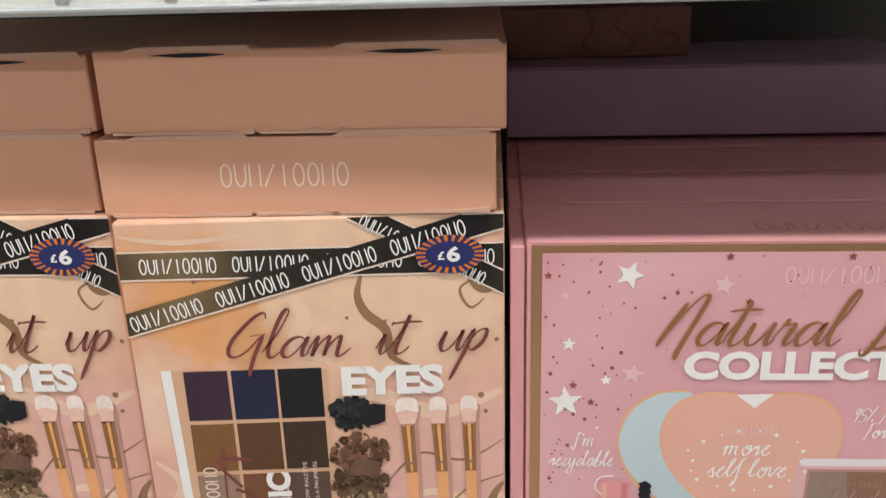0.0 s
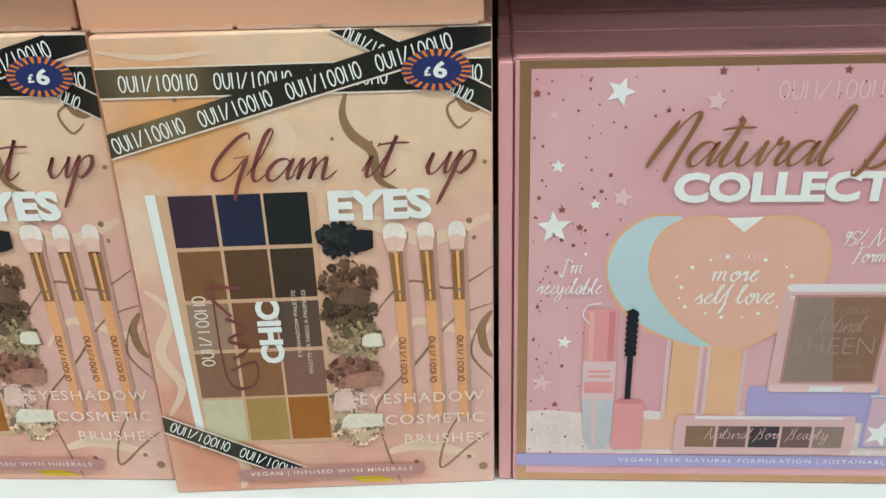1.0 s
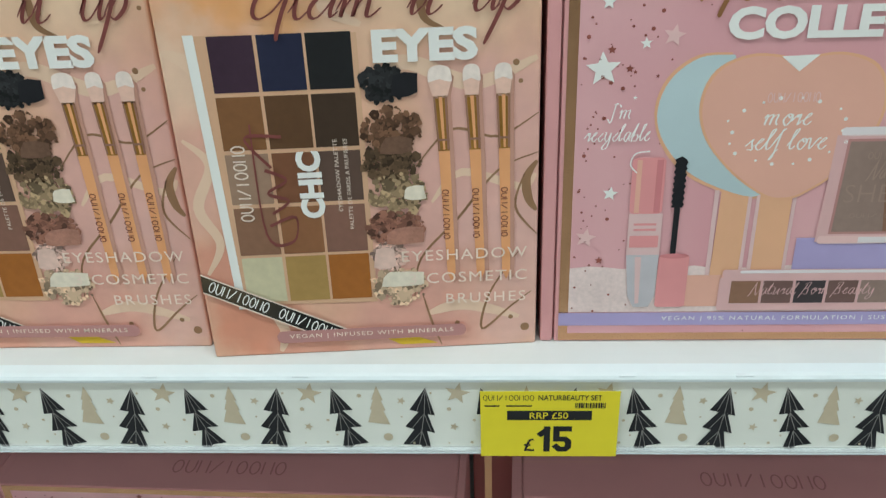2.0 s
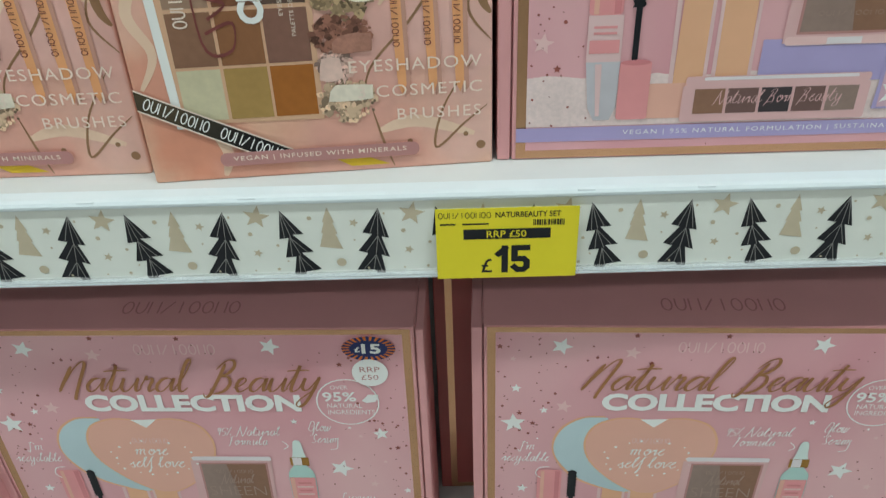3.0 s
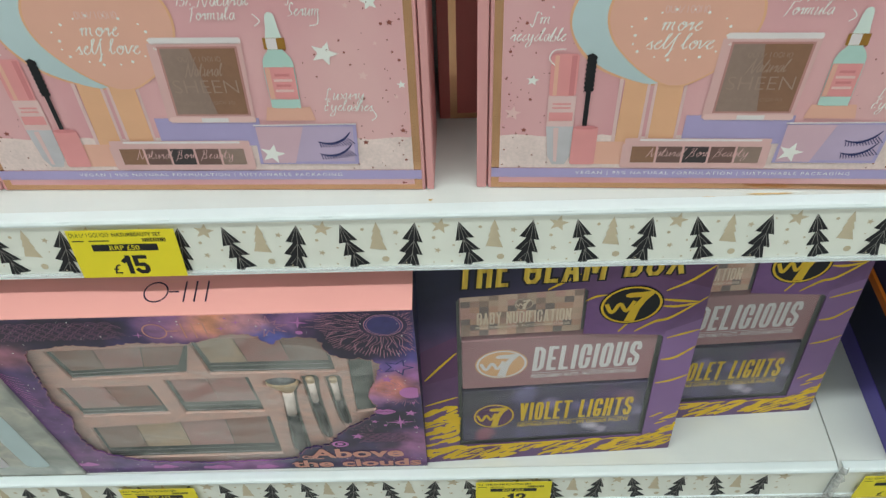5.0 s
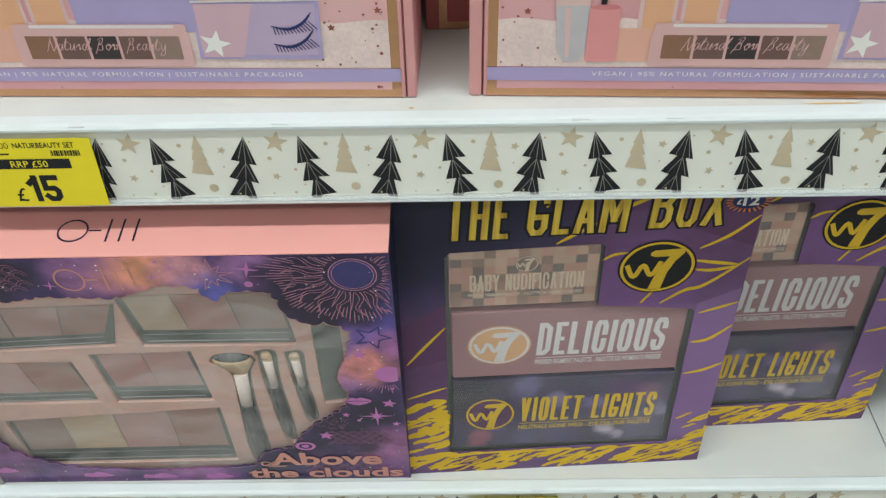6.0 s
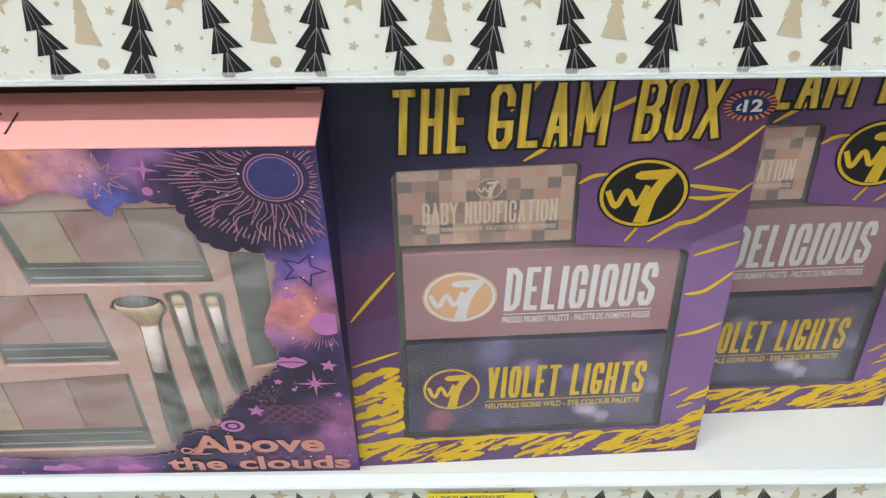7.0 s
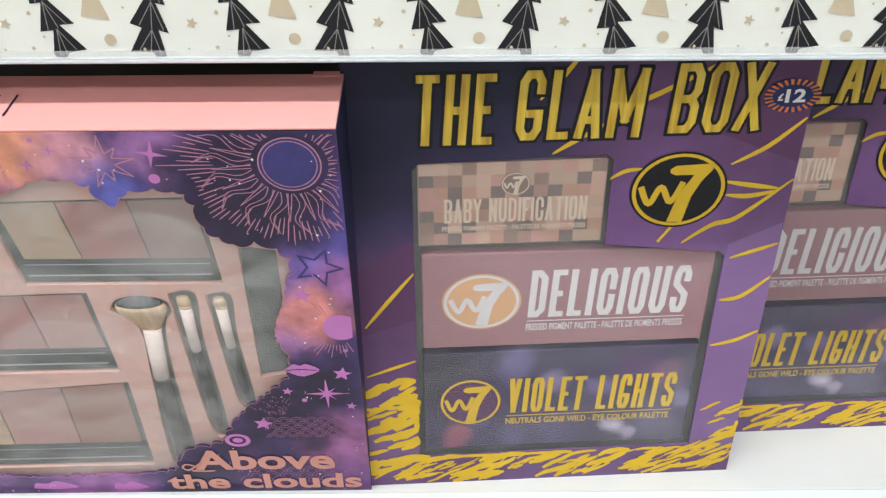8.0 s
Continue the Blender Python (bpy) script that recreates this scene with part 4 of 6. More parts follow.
def pink_box(m, label, stickers=False, printed=True, marked=True):
    w, h, d = 268.0, 208.0, 55.0
    t = thing("gift_box", m, label, "gift box", "pink gift boxes")
    body = part("body", slab(0.0044, 0.2636, 0.003, d * MM, 0, h * MM - 0.0008, 0.0006), PINK, t)
    for a, b in ((-1.6, 4.3), (w - 4.3, w)):
        part("side_flap", slab(a * MM, b * MM, 0, (d - 1) * MM, 0.0005, (h - 1.5) * MM, 0.0007), PINK, t)
    lid = part("lid_panel", slab(0.0052, 0.2628, 0.0002, d * MM, (h - 0.7) * MM, h * MM, 0.0003), PINK, t)
    if marked:
        part("top_brand_mark", top_bars(101, 13, 168, 23, h), EMBOSS, lid, kind="stuff")
    panel = part("front_panel", slab(0.0052, 0.2628, 0, 0.0026, 0.0004, (h - 0.9) * MM, 0.0005), PINK, t)
    if not printed:
        return t
    part("gold_frame", sheet([rect(7, 1, 261, 207), rect(11.5, 5, 256.5, 203.5)], 1), GOLD, panel, "gold foil border")
    part("art_ground", sheet([rect(11.5, 5, 256.5, 203.5)], 1), ROSE, panel)
    part("snow", sheet([[(11.5, 17), (256.5, 17), (256.5, 41.5)] + [(256.5 - 245 * i / 30, 41 + 1.2 * math.sin(i * 1.7) * math.sin(i * 0.6)) for i in range(1, 30)] + [(11.5, 41)]], 2), SNOW, panel)
    band = part("lilac_band", sheet([rect(7, 9.5, 261, 16.6)], 3), LILAC, panel)
    part("band_wording", letters("VEGAN | 95% NATURAL FORMULATION | SUSTAINABLE PACKAGING", 56, 11.6, 214, 14.6, 4, space=1.25), WHITE, band)
    part("brand_mark", bars(109, 190, 155, 197, 9, 2), FADED, panel)
    part("script_title", flowing("Natural", 58, 162.3, 132, 10.6, 1.9, 7), GOLDINK, panel, "rose gold handwritten title")
    part("script_title", flowing("Beauty", 146, 162.3, 207, 10.6, 1.9, 7.2), GOLDINK, panel, "rose gold handwritten title")
    part("title", letters("COLLECTION", 71, 146.5, 196, 160, 6, bold=0.045), WHITE, panel, "bold white title")
    for u, v, r in ((47, 194, 6.2), (184, 195.5, 6.2), (23, 163, 3.2), (39, 146, 2.6), (22, 135.6, 7.6), (240, 128, 5), (214, 98, 7.6), (190, 138, 2.4), (28, 79, 3.6), (253, 78, 2.6), (36, 123, 1.0), (222, 133, 1.2)):
        part("star", sheet([star(u, v, r, (u * 7) % 30 - 8, 0.45)], 3), WHITE, panel)
    for u, v, r in ((85, 189.5, 4.6), (21, 185, 2.0), (50, 149, 4.8), (18, 57, 5.0), (228, 126, 1.7), (233, 84, 3.0), (228, 64, 2.4), (250, 70, 1.6), (241, 104, 1.4)):
        part("faint_star", sheet([star(u, v, r, 10, 0.45)], 3), FADED, panel)
    bm, rnd = bmesh.new(), random.Random(11)
    for i in range(1500):
        u, v = rnd.uniform(13, 255), rnd.uniform(6, 202)
        edge = min(u - 12, 256 - u)
        if rnd.random() > 1.1 * math.exp(-edge / 17) + (0.16 if v > 172 else 0.0) or (9 < v < 17.5):
            continue
        r = rnd.choice((0.32, 0.32, 0.45, 0.45, 0.6, 0.9))
        sheet([disc(u, v, r, n=9) if rnd.random() < 0.85 else star(u, v, r * 2.1, 0, 0.5)], 3, 0, bm)
    part("dot_print", bm, DOT, panel, kind="stuff")
    # the heart mirrors
    hm = part("mirror_rim", sheet([smooth(MOON, 5)], 2.5), ORANGE, panel)
    part("mirror_glass", sheet([smooth([(u + 1.2 if u < 80 else u, v - 1.0 if v > 100 else v + 1.2) for u, v in MOON], 5)], 3.2), MIRROR, hm, "blue grey printed mirror")
    part("mirror_handle", sheet([[(76, 36), (89, 36), (89, 84), (77, 84)]], 3), ORANGE, panel)
    part("mirror_handle", sheet([[(94.5, 36), (108.5, 36), (108, 84), (94, 84)]], 3), ORANGE, panel)
    for a, b in ((74, 76), (89, 90.6), (92.6, 94.4), (108.5, 110)):
        part("handle_glow", sheet([rect(a, 37, b, 80)], 2.8), PALEROSE, panel)
    part("salmon_block", sheet([rect(65, 20, 84, 37)], 3.4), SALMON, panel)
    hf = part("heart_rim", sheet([smooth(HEART + HEART[:1], 5)[:-1]], 3.8), ORANGE, panel)
    part("heart_back", sheet([[(101.5 + (u - 101.5) * 0.965, 108 + (v - 108) * 0.965) for u, v in smooth(HEART + HEART[:1], 5)[:-1]]], 4.2), SALMON, hf, "salmon printed heart")
    part("heart_notch", sheet([[(94, 139.5), (109.5, 140), (102, 133)]], 4.8), WHITE, hf)
    part("heart_wording", script("self love", 84, 99, 118, 4.6, 0.68, 5, bm=script("more", 90, 110, 110, 4.6, 0.68, 5)), WHITE, hf)
    bm = bmesh.new()
    for i in range(18):
        a = i / 18 * 2 * math.pi
        sheet([disc(101 + (23 + 2 * (i % 3)) * math.cos(a), 107 + 15 * math.sin(a), 0.6 + 0.3 * (i % 2), n=8)], 5, 0, bm)
    part("heart_speck_mark", bm, WHITE, hf)
    part("heart_brand_mark", bars(91, 120, 113, 124, 9, 5), FADED, hf)
    # mascara
    tube = part("mascara_cap", sheet([rrect(37, 69, 51.5, 96, 2)], 5), CORAL, panel)
    part("mascara_label", sheet([rect(37, 48, 52, 69)], 5), PALEROSE, tube)
    part("cap_shine", sheet([rect(39.0, 69.5, 41.2, 95)], 5.6), SALMON, tube)
    part("cap_shade", sheet([rect(47.6, 69.5, 50.4, 95)], 5.6), DEEPCORAL, tube)
    part("tube_shine", sheet([[(41, 47), (44, 47), (44.4, 22), (42.6, 22)]], 5.6), PALEROSE, tube)
    part("label_stripe", sheet([rect(38, 52, 51, 58)], 6), CORAL, tube)
    part("label_line", sheet([rect(39.5, 60.5, 49.5, 61.6)], 6), CORAL, tube)
    part("label_line", sheet([rect(39.5, 63.2, 49.5, 64.3)], 6), CORAL, tube)
    part("mascara_tube", sheet([[(37, 48), (52, 48), (51.5, 26), (49, 20), (42, 20), (39, 26)]], 5), SILVER, tube)
    wand = part("wand_brush", sheet([[(58.2 + (1 if i % 2 else 0.72) * 2.7, 72 + 23 * i / 16) for i in range(17)] + [(58, 96.5)] + [(57.8 - (0.72 if i % 2 else 1) * 2.7, 72 + 23 * i / 16) for i in range(16, -1, -1)]], 6), INK, panel)
    part("wand_stem", sheet([rect(56.8, 47, 59.4, 73)], 6), INK, wand)
    part("wand_cap", sheet([rrect(52, 20, 66, 48, 1.5)], 6), CORAL, wand)
    part("cap_mouth", sheet([disc(59, 47.4, 6.6, 1.3, 20)], 6.5), DEEPCORAL, wand)
    # compact on a lilac block
    part("lilac_block", sheet([rect(113, 36, 172, 56)], 4), LILAC, panel)
    comp = part("compact_case", sheet([[(121, 54), (170, 54), (172, 105), (122.5, 105)]], 5), BLUSH, panel)
    part("compact_edge", sheet([rrect(124, 104.5, 172, 108.5, 1.5)], 5), PALELID, comp)
    part("compact_clasp", sheet([rect(140, 53.4, 155, 56.4)], 7), PALELID, comp)
    part("compact_rim", sheet([[(126.3, 57.8), (168.3, 57.8), (169.3, 103.2), (127.3, 103.2)]], 5.5), MAUVE, comp)
    part("powder_light", sheet([[(127.5, 59), (150, 59), (144, 102), (128.5, 102)]], 6), TAUPE, comp)
    part("powder_dark", sheet([[(150, 59), (167, 59), (168, 102), (144, 102)]], 6), COCOA, comp)
    part("compact_ledge", sheet([rrect(122, 53, 170.5, 57, 1.5)], 6), FADED, comp)
    part("compact_wording", letters("SHEEN", 130, 73.5, 165, 82, 7, bm=script("Natural", 138, 85, 158, 4, 0.5, 7), bold=-0.016), DULLCREAM, comp)
    part("compact_mark", bars(134, 66, 162, 68, 9, 7, bm=bars(137, 94, 160, 97, 9, 7)), DULLCREAM, comp)
    # palette, bottle, lashes
    pal = part("palette_case", sheet([rrect(81, 18, 164, 36, 1.5)], 7), BLUSH, panel)
    part("palette_lid", sheet([rrect(82, 36, 163.5, 40, 1.2)], 7), BLUSH, pal)
    part("lid_shine", sheet([rrect(90, 38, 158, 39.6, 0.7)], 7.6), PALELID, pal)
    for i, c in enumerate((COCOA, DARKCOCOA, SOFTBLACK, DARKCOCOA, TAUPE)):
        part("palette_pan", sheet([rect(86.5 + 14.8 * i, 22, 100 + 14.8 * i, 34)], 8), c, pal)
    part("palette_wording", script("Natural Born Beauty", 95, 27, 152, 3.0, 0.34, 9), BLUSH, pal)
    part("bottle_base", sheet([[(176, 54), (204, 54), (202, 63.5), (178, 63.5)]], 4), SALMON, panel)
    bot = part("serum_bottle", sheet([smooth([(181, 64.5), (182.5, 63), (195.5, 63), (197, 64.5), (197.2, 88), (196.4, 95), (193.6, 99.5), (192, 101), (186, 101), (184.4, 99.5), (181.6, 95), (180.8, 88), (181, 64.5)], 4)[:-1]], 5), MINT, panel)
    part("bottle_label", sheet([rect(181.2, 69, 196.8, 90)], 6), CORAL, bot)
    part("label_shine", sheet([rect(181.6, 69.4, 184, 89.6)], 6.4), SALMON, bot)
    for k in range(4):
        part("label_line", sheet([rect(185 + (k % 2), 74 + 3.4 * k, 195 - (k % 2), 75.6 + 3.4 * k)], 7), DEEPCORAL if k % 2 else FADED, bot)
    part("bottle_collar", sheet([rect(183.5, 101, 194.8, 108)], 6), FERRULE, bot)
    part("collar_shine", sheet([rect(185, 101.2, 190.5, 107.8)], 6.5), PALELID, bot)
    part("dropper", sheet([smooth([(185, 108), (186, 113), (187, 121), (189.3, 123), (191.6, 121), (192.6, 113), (193.5, 108)], 4)], 6), PALEMINT, bot)
    la = part("lash_box", sheet([[(167, 22), (225, 22), (226, 52), (168, 51)]], 6), LILAC, panel)
    part("lash_window", sheet([[(180, 24), (223, 24), (224, 50), (190, 50)]], 7), PALELILAC, la)
    part("lash_glow", sheet([[(169, 23), (188, 23), (196, 50), (169, 50)]], 7.4), MAUVEPINK, la)
    part("lash_edge", sheet([[(168, 50.6), (226, 51.6), (226, 52.4), (168, 51.6)]], 8), PALELID, la)
    part("lash_star", sheet([star(175.5, 30, 7.5, 15)], 8), WHITE, la)
    bm = bmesh.new()
    for cv in (32, 41):
        stroke(smooth([(203, cv - 2), (211, cv - 3.5), (218, cv), (222, cv + 5)]), 1.5, 8, bm, taper=True)
        for i in range(13):
            stroke([(204 + 1.36 * i, cv - 2.8 + 0.024 * i * i), (204.6 + 1.62 * i, cv - 6.2 + 0.02 * i * i)], 0.5, 8 + 0.05 * i, bm)
    part("lash_print", bm, NAVY, la)
    for txt, a, v, b, x in (("Eyelashes", 209, 61, 236, 3.6), ("Luxury", 211, 69, 232, 3.6), ("Serum", 198, 121, 215, 3.6), ("Glow", 197, 131, 211, 3.6), ("Formula", 148, 119, 172, 3.6),
                            ("95% Natural", 142, 127, 180, 3.6), ("recyclable", 15, 104, 43, 3.8), ("I'm", 25, 114, 35, 3.8)):
        part("handwriting", script(txt, a, v, b, x, 0.52, 6), WHITE, panel)
    for pts in ([(44, 99), (38, 98), (36, 93), (39, 89)], [(181, 122), (184, 118), (181, 115)], [(214, 121), (213, 116), (209, 115)], [(236, 62), (238, 57), (235, 54)]):
        part("arrow", stroke(smooth(pts), 0.6, 6), WHITE, panel)
    ring = part("natural_ring", sheet([disc(223, 154, 18), disc(223, 154, 17.2)], 6), WHITE, panel)
    part("ring_wording", letters("INGREDIENTS", 211, 144.5, 238, 148, 6, bm=letters("NATURAL", 211, 149.5, 231, 153, 6, bm=letters(
        "95%", 209, 154.5, 228, 162, 6, bold=0.02, bm=letters("OVER", 214, 164, 224, 167, 6)))), WHITE, ring)
    part("leaf", sheet([[(231, 155), (235, 160), (241, 160), (239, 154.5), (234, 153.5)]], 6), WHITE, ring)
    if stickers:
        price_badge(panel, 238, 194.5, 14.5, 8.5, "£15", 8)
        st = part("round_sticker", sheet([disc(237.5, 177, 10)], 9), WHITE, panel, "round white sticker")
        part("sticker_wording", letters("£50", 232.5, 172, 242, 175.6, 10, bm=letters("RRP", 232, 177.6, 243, 181.4, 10)), MAUVE, st)
    return t


def top_bars(u0, a0, u1, a1, h):
    """Plain bars on a box's top, lying flat."""
    bm = bars(u0, a0, u1, a1, 9, 0, line=0.09)
    for v in bm.verts:
        v.co = (v.co.x, v.co.z, h * MM + 0.0002)
    return bm


zu, zm, zl = TOPS["upper"], TOPS["middle"], TOPS["lower"]
yaw_b, yaw_c = math.degrees(math.atan2(-0.0085, 0.268)), math.degrees(math.atan2(-0.0115, 0.268))
box_n = pink_box(pose(0.0309, 0.028, zu), "pink gift box with hearts and stars beside the peach cartons")
box_r = pink_box(pose(0.0315, 0.085, zu), "pink gift box in the row behind, upper shelf", printed=False, marked=False)
for k, y in enumerate((0.142, 0.199)):
    copy_thing(box_r, pose(0.032 + 0.0005 * k, y, zu))
pink_box(pose(-0.2777, 0.029, zm, 0, 0, yaw_b), "pink gift box with a price flash and a round sticker", stickers=True)
tagged(copy_thing(box_n, pose(0.0172, 0.0215, zm, 0, 0, yaw_c)), "pink gift box without stickers on the middle shelf")
# another pink box in the gap; deep red paints the shade on it
gap = thing("gift_box", pose(-0.0062, 0.087, zm, 0, 0, 0.4), "pink gift box in the gap behind, shade coloured in deep red", "gift box", "red gift boxes")
part("body", slab(0, 0.268, 0.0004, 0.055, 0, 0.208, 0.0008), SHADEDPINK, gap)
part("gold_frame", sheet([rect(7, 1, 261, 207), rect(11.5, 5, 256.5, 203.5)], 1), GOLD, gap, "gold foil border")
part("shaded_ground", sheet([rect(11.5, 5, 256.5, 203.5)], 0.5), SHADEDPINK, gap)
tagged(copy_thing(box_n, pose(-0.280, 0.094, zm, 0, 0, -0.5)), "pink gift box in the second row, middle shelf")
pink_box(pose(-0.2808, 0.0760, zm, 0, 0, 180.5), "pink gift box turned with its plain back to the aisle", printed=False)


# ---- peach cartons ----
def peach_carton(m, label, brand=False, h=30.0, slots=True):
    """A plain carton lying flat, its long side to the front, with tuck flaps at its edges."""
    w, d = 157.5, 221.0
    t = thing("lying_carton", m, label, "carton", "lying peach cartons")
    body = part("body", slab(0, w * MM, 0, d * MM, 0, h * MM, 0.0009), PEACH, t)
    for a, b, lift in ((12, 62, 0.4), (92, 156, 0.6)):
        bm = bmesh.new()
        sheet([[(a, h - 0.5), (b, h - 0.8), (b - 2, h + 0.9 + lift), (a + 5, h + 0.6 + lift)]], 2, 0.012, bm)
        part("tuck_flap", bm, CARDEDGE, body, "thin lifted cardboard flap edge")
    # flat black patches paint the dark inside of the slots
    for a, b in ((22, 52), (104, 134)) if slots else ():
        part("slot_shade", sheet([smooth([(a, h - 2.0), ((a + b) / 2, h - 1.2), (b, h - 2.0), ((a + b) / 2, h - 2.9), (a, h - 2.0)], 4)[:-1]], 1), INK, body)
    rnd = random.Random(int(h) + (7 if brand else 0))
    for a, b in ((4, 60), (62, 95), (92, 155)):
        edge = [(a + (b - a) * i / 9, rnd.uniform(0.5, 1.0) + 1.5 * rnd.random() * (i % 3 == 0)) for i in range(10)]
        part("frayed_flap", sheet([[(a, -0.4), (b, -0.4)] + edge[::-1]], 6, 0.0008), CARDEDGE, body, "frayed pale edge of a flap")
    if brand:
        part("brand_mark", bars(49, 11.5, 101, 20.5, 9, 1, line=0.075), CREAM, body)
    return t


SWATCH = [((0.055, 0.03, 0.05), (0.025, 0.027, 0.058), (0.02, 0.02, 0.022)), ((0.23, 0.105, 0.045), (0.12, 0.06, 0.03), (0.06, 0.037, 0.025)),
          ((0.35, 0.22, 0.155), (0.20, 0.085, 0.045), (0.115, 0.07, 0.055)), ((0.26, 0.135, 0.085), (0.28, 0.125, 0.06), (0.24, 0.12, 0.09)),
          ((0.62, 0.55, 0.37), (0.42, 0.26, 0.09), (0.38, 0.135, 0.03))]
SWATCHES = [[mat("eyeshadow_print", c, 0.5, vary=0.1, scale=250, spec=0.15) for c in row] for row in SWATCH]
ROCKFLAT = [mat("powder_chip_print", c, 0.55, vary=0.3, scale=500) for c in ((0.16, 0.085, 0.055), (0.40, 0.19, 0.14))]
CREAMCHIP = mat("pale_chip_print", (0.76, 0.52, 0.45), 0.5, vary=0.15, scale=300)
ROCKS = [islands("crumb_print", [tuple(q * k for q in c) for k in (0.35, 0.6, 0.8, 0.95, 1.1, 1.35)], 0.6) for c in
         ((0.03, 0.03, 0.033), (0.17, 0.085, 0.05), (0.13, 0.078, 0.045), (0.42, 0.29, 0.17), (0.27, 0.12, 0.085), (0.70, 0.45, 0.38), (0.72, 0.50, 0.34))]


def foil_band(name, loop, parent, layer):
    b = part(name, sheet([loop], layer), BAND, parent, "foil ribbon with black and gold reflections in its colour")
    n = len(loop)
    for i in (0, 2):
        part("white_edge", stroke([loop[i], loop[(i + 1) % n]], 0.7, layer + 0.6), CREAM, b)
    return b


def eye_carton(m, label):
    """Standing carton with a marbled front: ribbons, palette, brushes, crumbs."""
    w, h, d = 158.5, 222.0, 30.5
    t = thing("makeup_carton", m, label, "carton", "standing peach cartons")
    body = part("body", slab(0, w * MM, 0, d * MM, 0, h * MM, 0.0012), MARBLE, t)
    for pts, k in (([(1, 150), (12, 144), (22, 128), (13, 104)], 7), ([(3, 112), (13, 100), (5, 80), (12, 62), (4, 46)], 5), ([(2, 216), (24, 213), (50, 215)], 2.5),
                   ([(64, 192), (74, 180), (70, 166), (84, 158)], 7), ([(86, 128), (100, 142), (130, 132), (157, 142)], 7), ([(30, 26), (36, 14), (33, 2)], 5), ([(110, 78), (124, 92), (150, 84), (157, 90)], 4), ([(106, 20), (124, 24), (150, 16)], 6)):
        part("cream_swirl", stroke([(min(158, max(0.5, u)), min(221.5, max(0.5, v))) for u, v in smooth(pts)], k, 0.8, taper=True), CREAMWASH, body)
    bm = bmesh.new()
    for pts in ([(99, 197), (97, 188), (100, 180), (108, 172), (110, 160), (118, 155)], [(143, 196), (147, 190.5), (152, 189.5), (157.6, 194)], [(157.6, 96), (153, 88), (154, 78), (157.6, 72)]):
        stroke(smooth(pts), 4.2, 1, bm, taper=True)
    for pts in ([(150, 185), (144, 181), (140, 190), (152, 196)], [(158, 100), (140, 92), (122, 70), (104, 50), (100, 30)], [(158, 118), (140, 108), (120, 112), (104, 96)],
                [(156, 30), (146, 22), (132, 10), (136, 30), (150, 52)], [(104, 30), (108, 14), (112, 2)], [(158, 60), (148, 74), (152, 90)]):
        stroke(smooth(pts), 1.2, 1, bm, taper=True)
    for u, v, r in ((153, 10, 2.2), (146, 16, 1.2), (120, 14, 1.2), (150, 132, 1), (148, 140, 1.4), (155, 166, 1), (112, 165, 1.3), (108, 176, 0.8), (30, 196, 0.9), (92, 178, 0.8)):
        sheet([disc(u, v, r, n=12)], 1, 0, bm)
    part("bronze_print", bm, OLIVE, body, kind="stuff")
    # ribbons with rows of plain bars
    b1 = foil_band("ribbon", [(0.3, 197.5), (158, 196.5), (158, 209), (0.3, 209.5)], body, 2)
    part("ribbon_mark", bar_words(9, 200, 32, 6, 4, 206.3, 2.6), WHITE, b1, kind="stuff")
    b3 = foil_band("ribbon", [(94, 221.5), (158, 186.5), (158, 197), (112, 221.5)], body, 3)
    part("ribbon_mark", bar_words(100, 216.5, 26, 5, 2, 222, 3.6, -28.5, (102, 219)), WHITE, b3, kind="stuff")
    b2 = foil_band("ribbon", [(0.3, 172.5), (158, 215), (158, 221.5), (141, 221.5), (0.3, 183)], body, 4)
    part("ribbon_mark", bar_words(3, 174.8, 32, 6, 4, 181.2, 4.8, 15.3, (3, 175)), WHITE, b2, kind="stuff")
    b4 = foil_band("ribbon", [(0.3, 37.5), (48, 13), (68, 13), (0.3, 47)], body, 9)
    part("ribbon_mark", bar_words(3, 38.2, 30, 5, 2, 43.6, 9.8, -27.2, (3, 39)), WHITE, b4, kind="stuff")
    part("ribbon_end", sheet([[(82, 9), (92, 3), (110, 3), (96, 9)]], 2), MUSTARD, body)
    price_badge(body, 136, 205, 14, 8.2, "£6", 9)
    part("script_title", flowing("up", 129, 161.5, 150, 9.5, 1.7, 8, bm=flowing("it", 102.5, 161, 116, 9.5, 1.7, 8, bm=flowing("Glam", 38, 161, 91, 9.5, 1.7, 8))), BROWNINK, body, "brown handwritten title")
    part("title", letters("EYES", 88, 142, 132, 156, 7, bold=0.05), WHITE, body, "bold white title")
    # the palette
    pal = part("palette_case", sheet([[(15.5, 29), (82, 28), (82, 155), (15, 156)]], 2), TRAY, body)
    part("palette_edge", sheet([[(15.6, 27), (19.4, 27), (15.4, 156.5), (11, 156.5)]], 3), WHITE, pal)
    vs = (132, 106.5, 81, 55.5, 30.5)
    for r, row in enumerate(SWATCHES):
        for c, m_ in enumerate(row):
            u = (20.5, 40.8, 60.8)[c]
            part("swatch", sheet([rect(u, vs[r], u + 18.8, vs[r] + 23.6)], 3), m_, pal)
    part("palette_title", letters("CHIC", 51, 73, 62, 105, 5, bold=0.05, upright=False), WHITE, pal)
    part("palette_small", letters("PALETTE DE FARDS A PAUPIERES", 72.4, 67, 74.2, 110, 5, upright=False, bm=letters("EYESHADOW PALETTE", 68, 76, 69.8, 110, 5, upright=False)), CREAM, pal)
    bm = bars(26.5, 70.2, 63, 75.8, 9, 5, turn=90, about=(26.5, 73), line=0.13)
    part("palette_mark", bm, CREAM, pal)
    bm = bmesh.new()
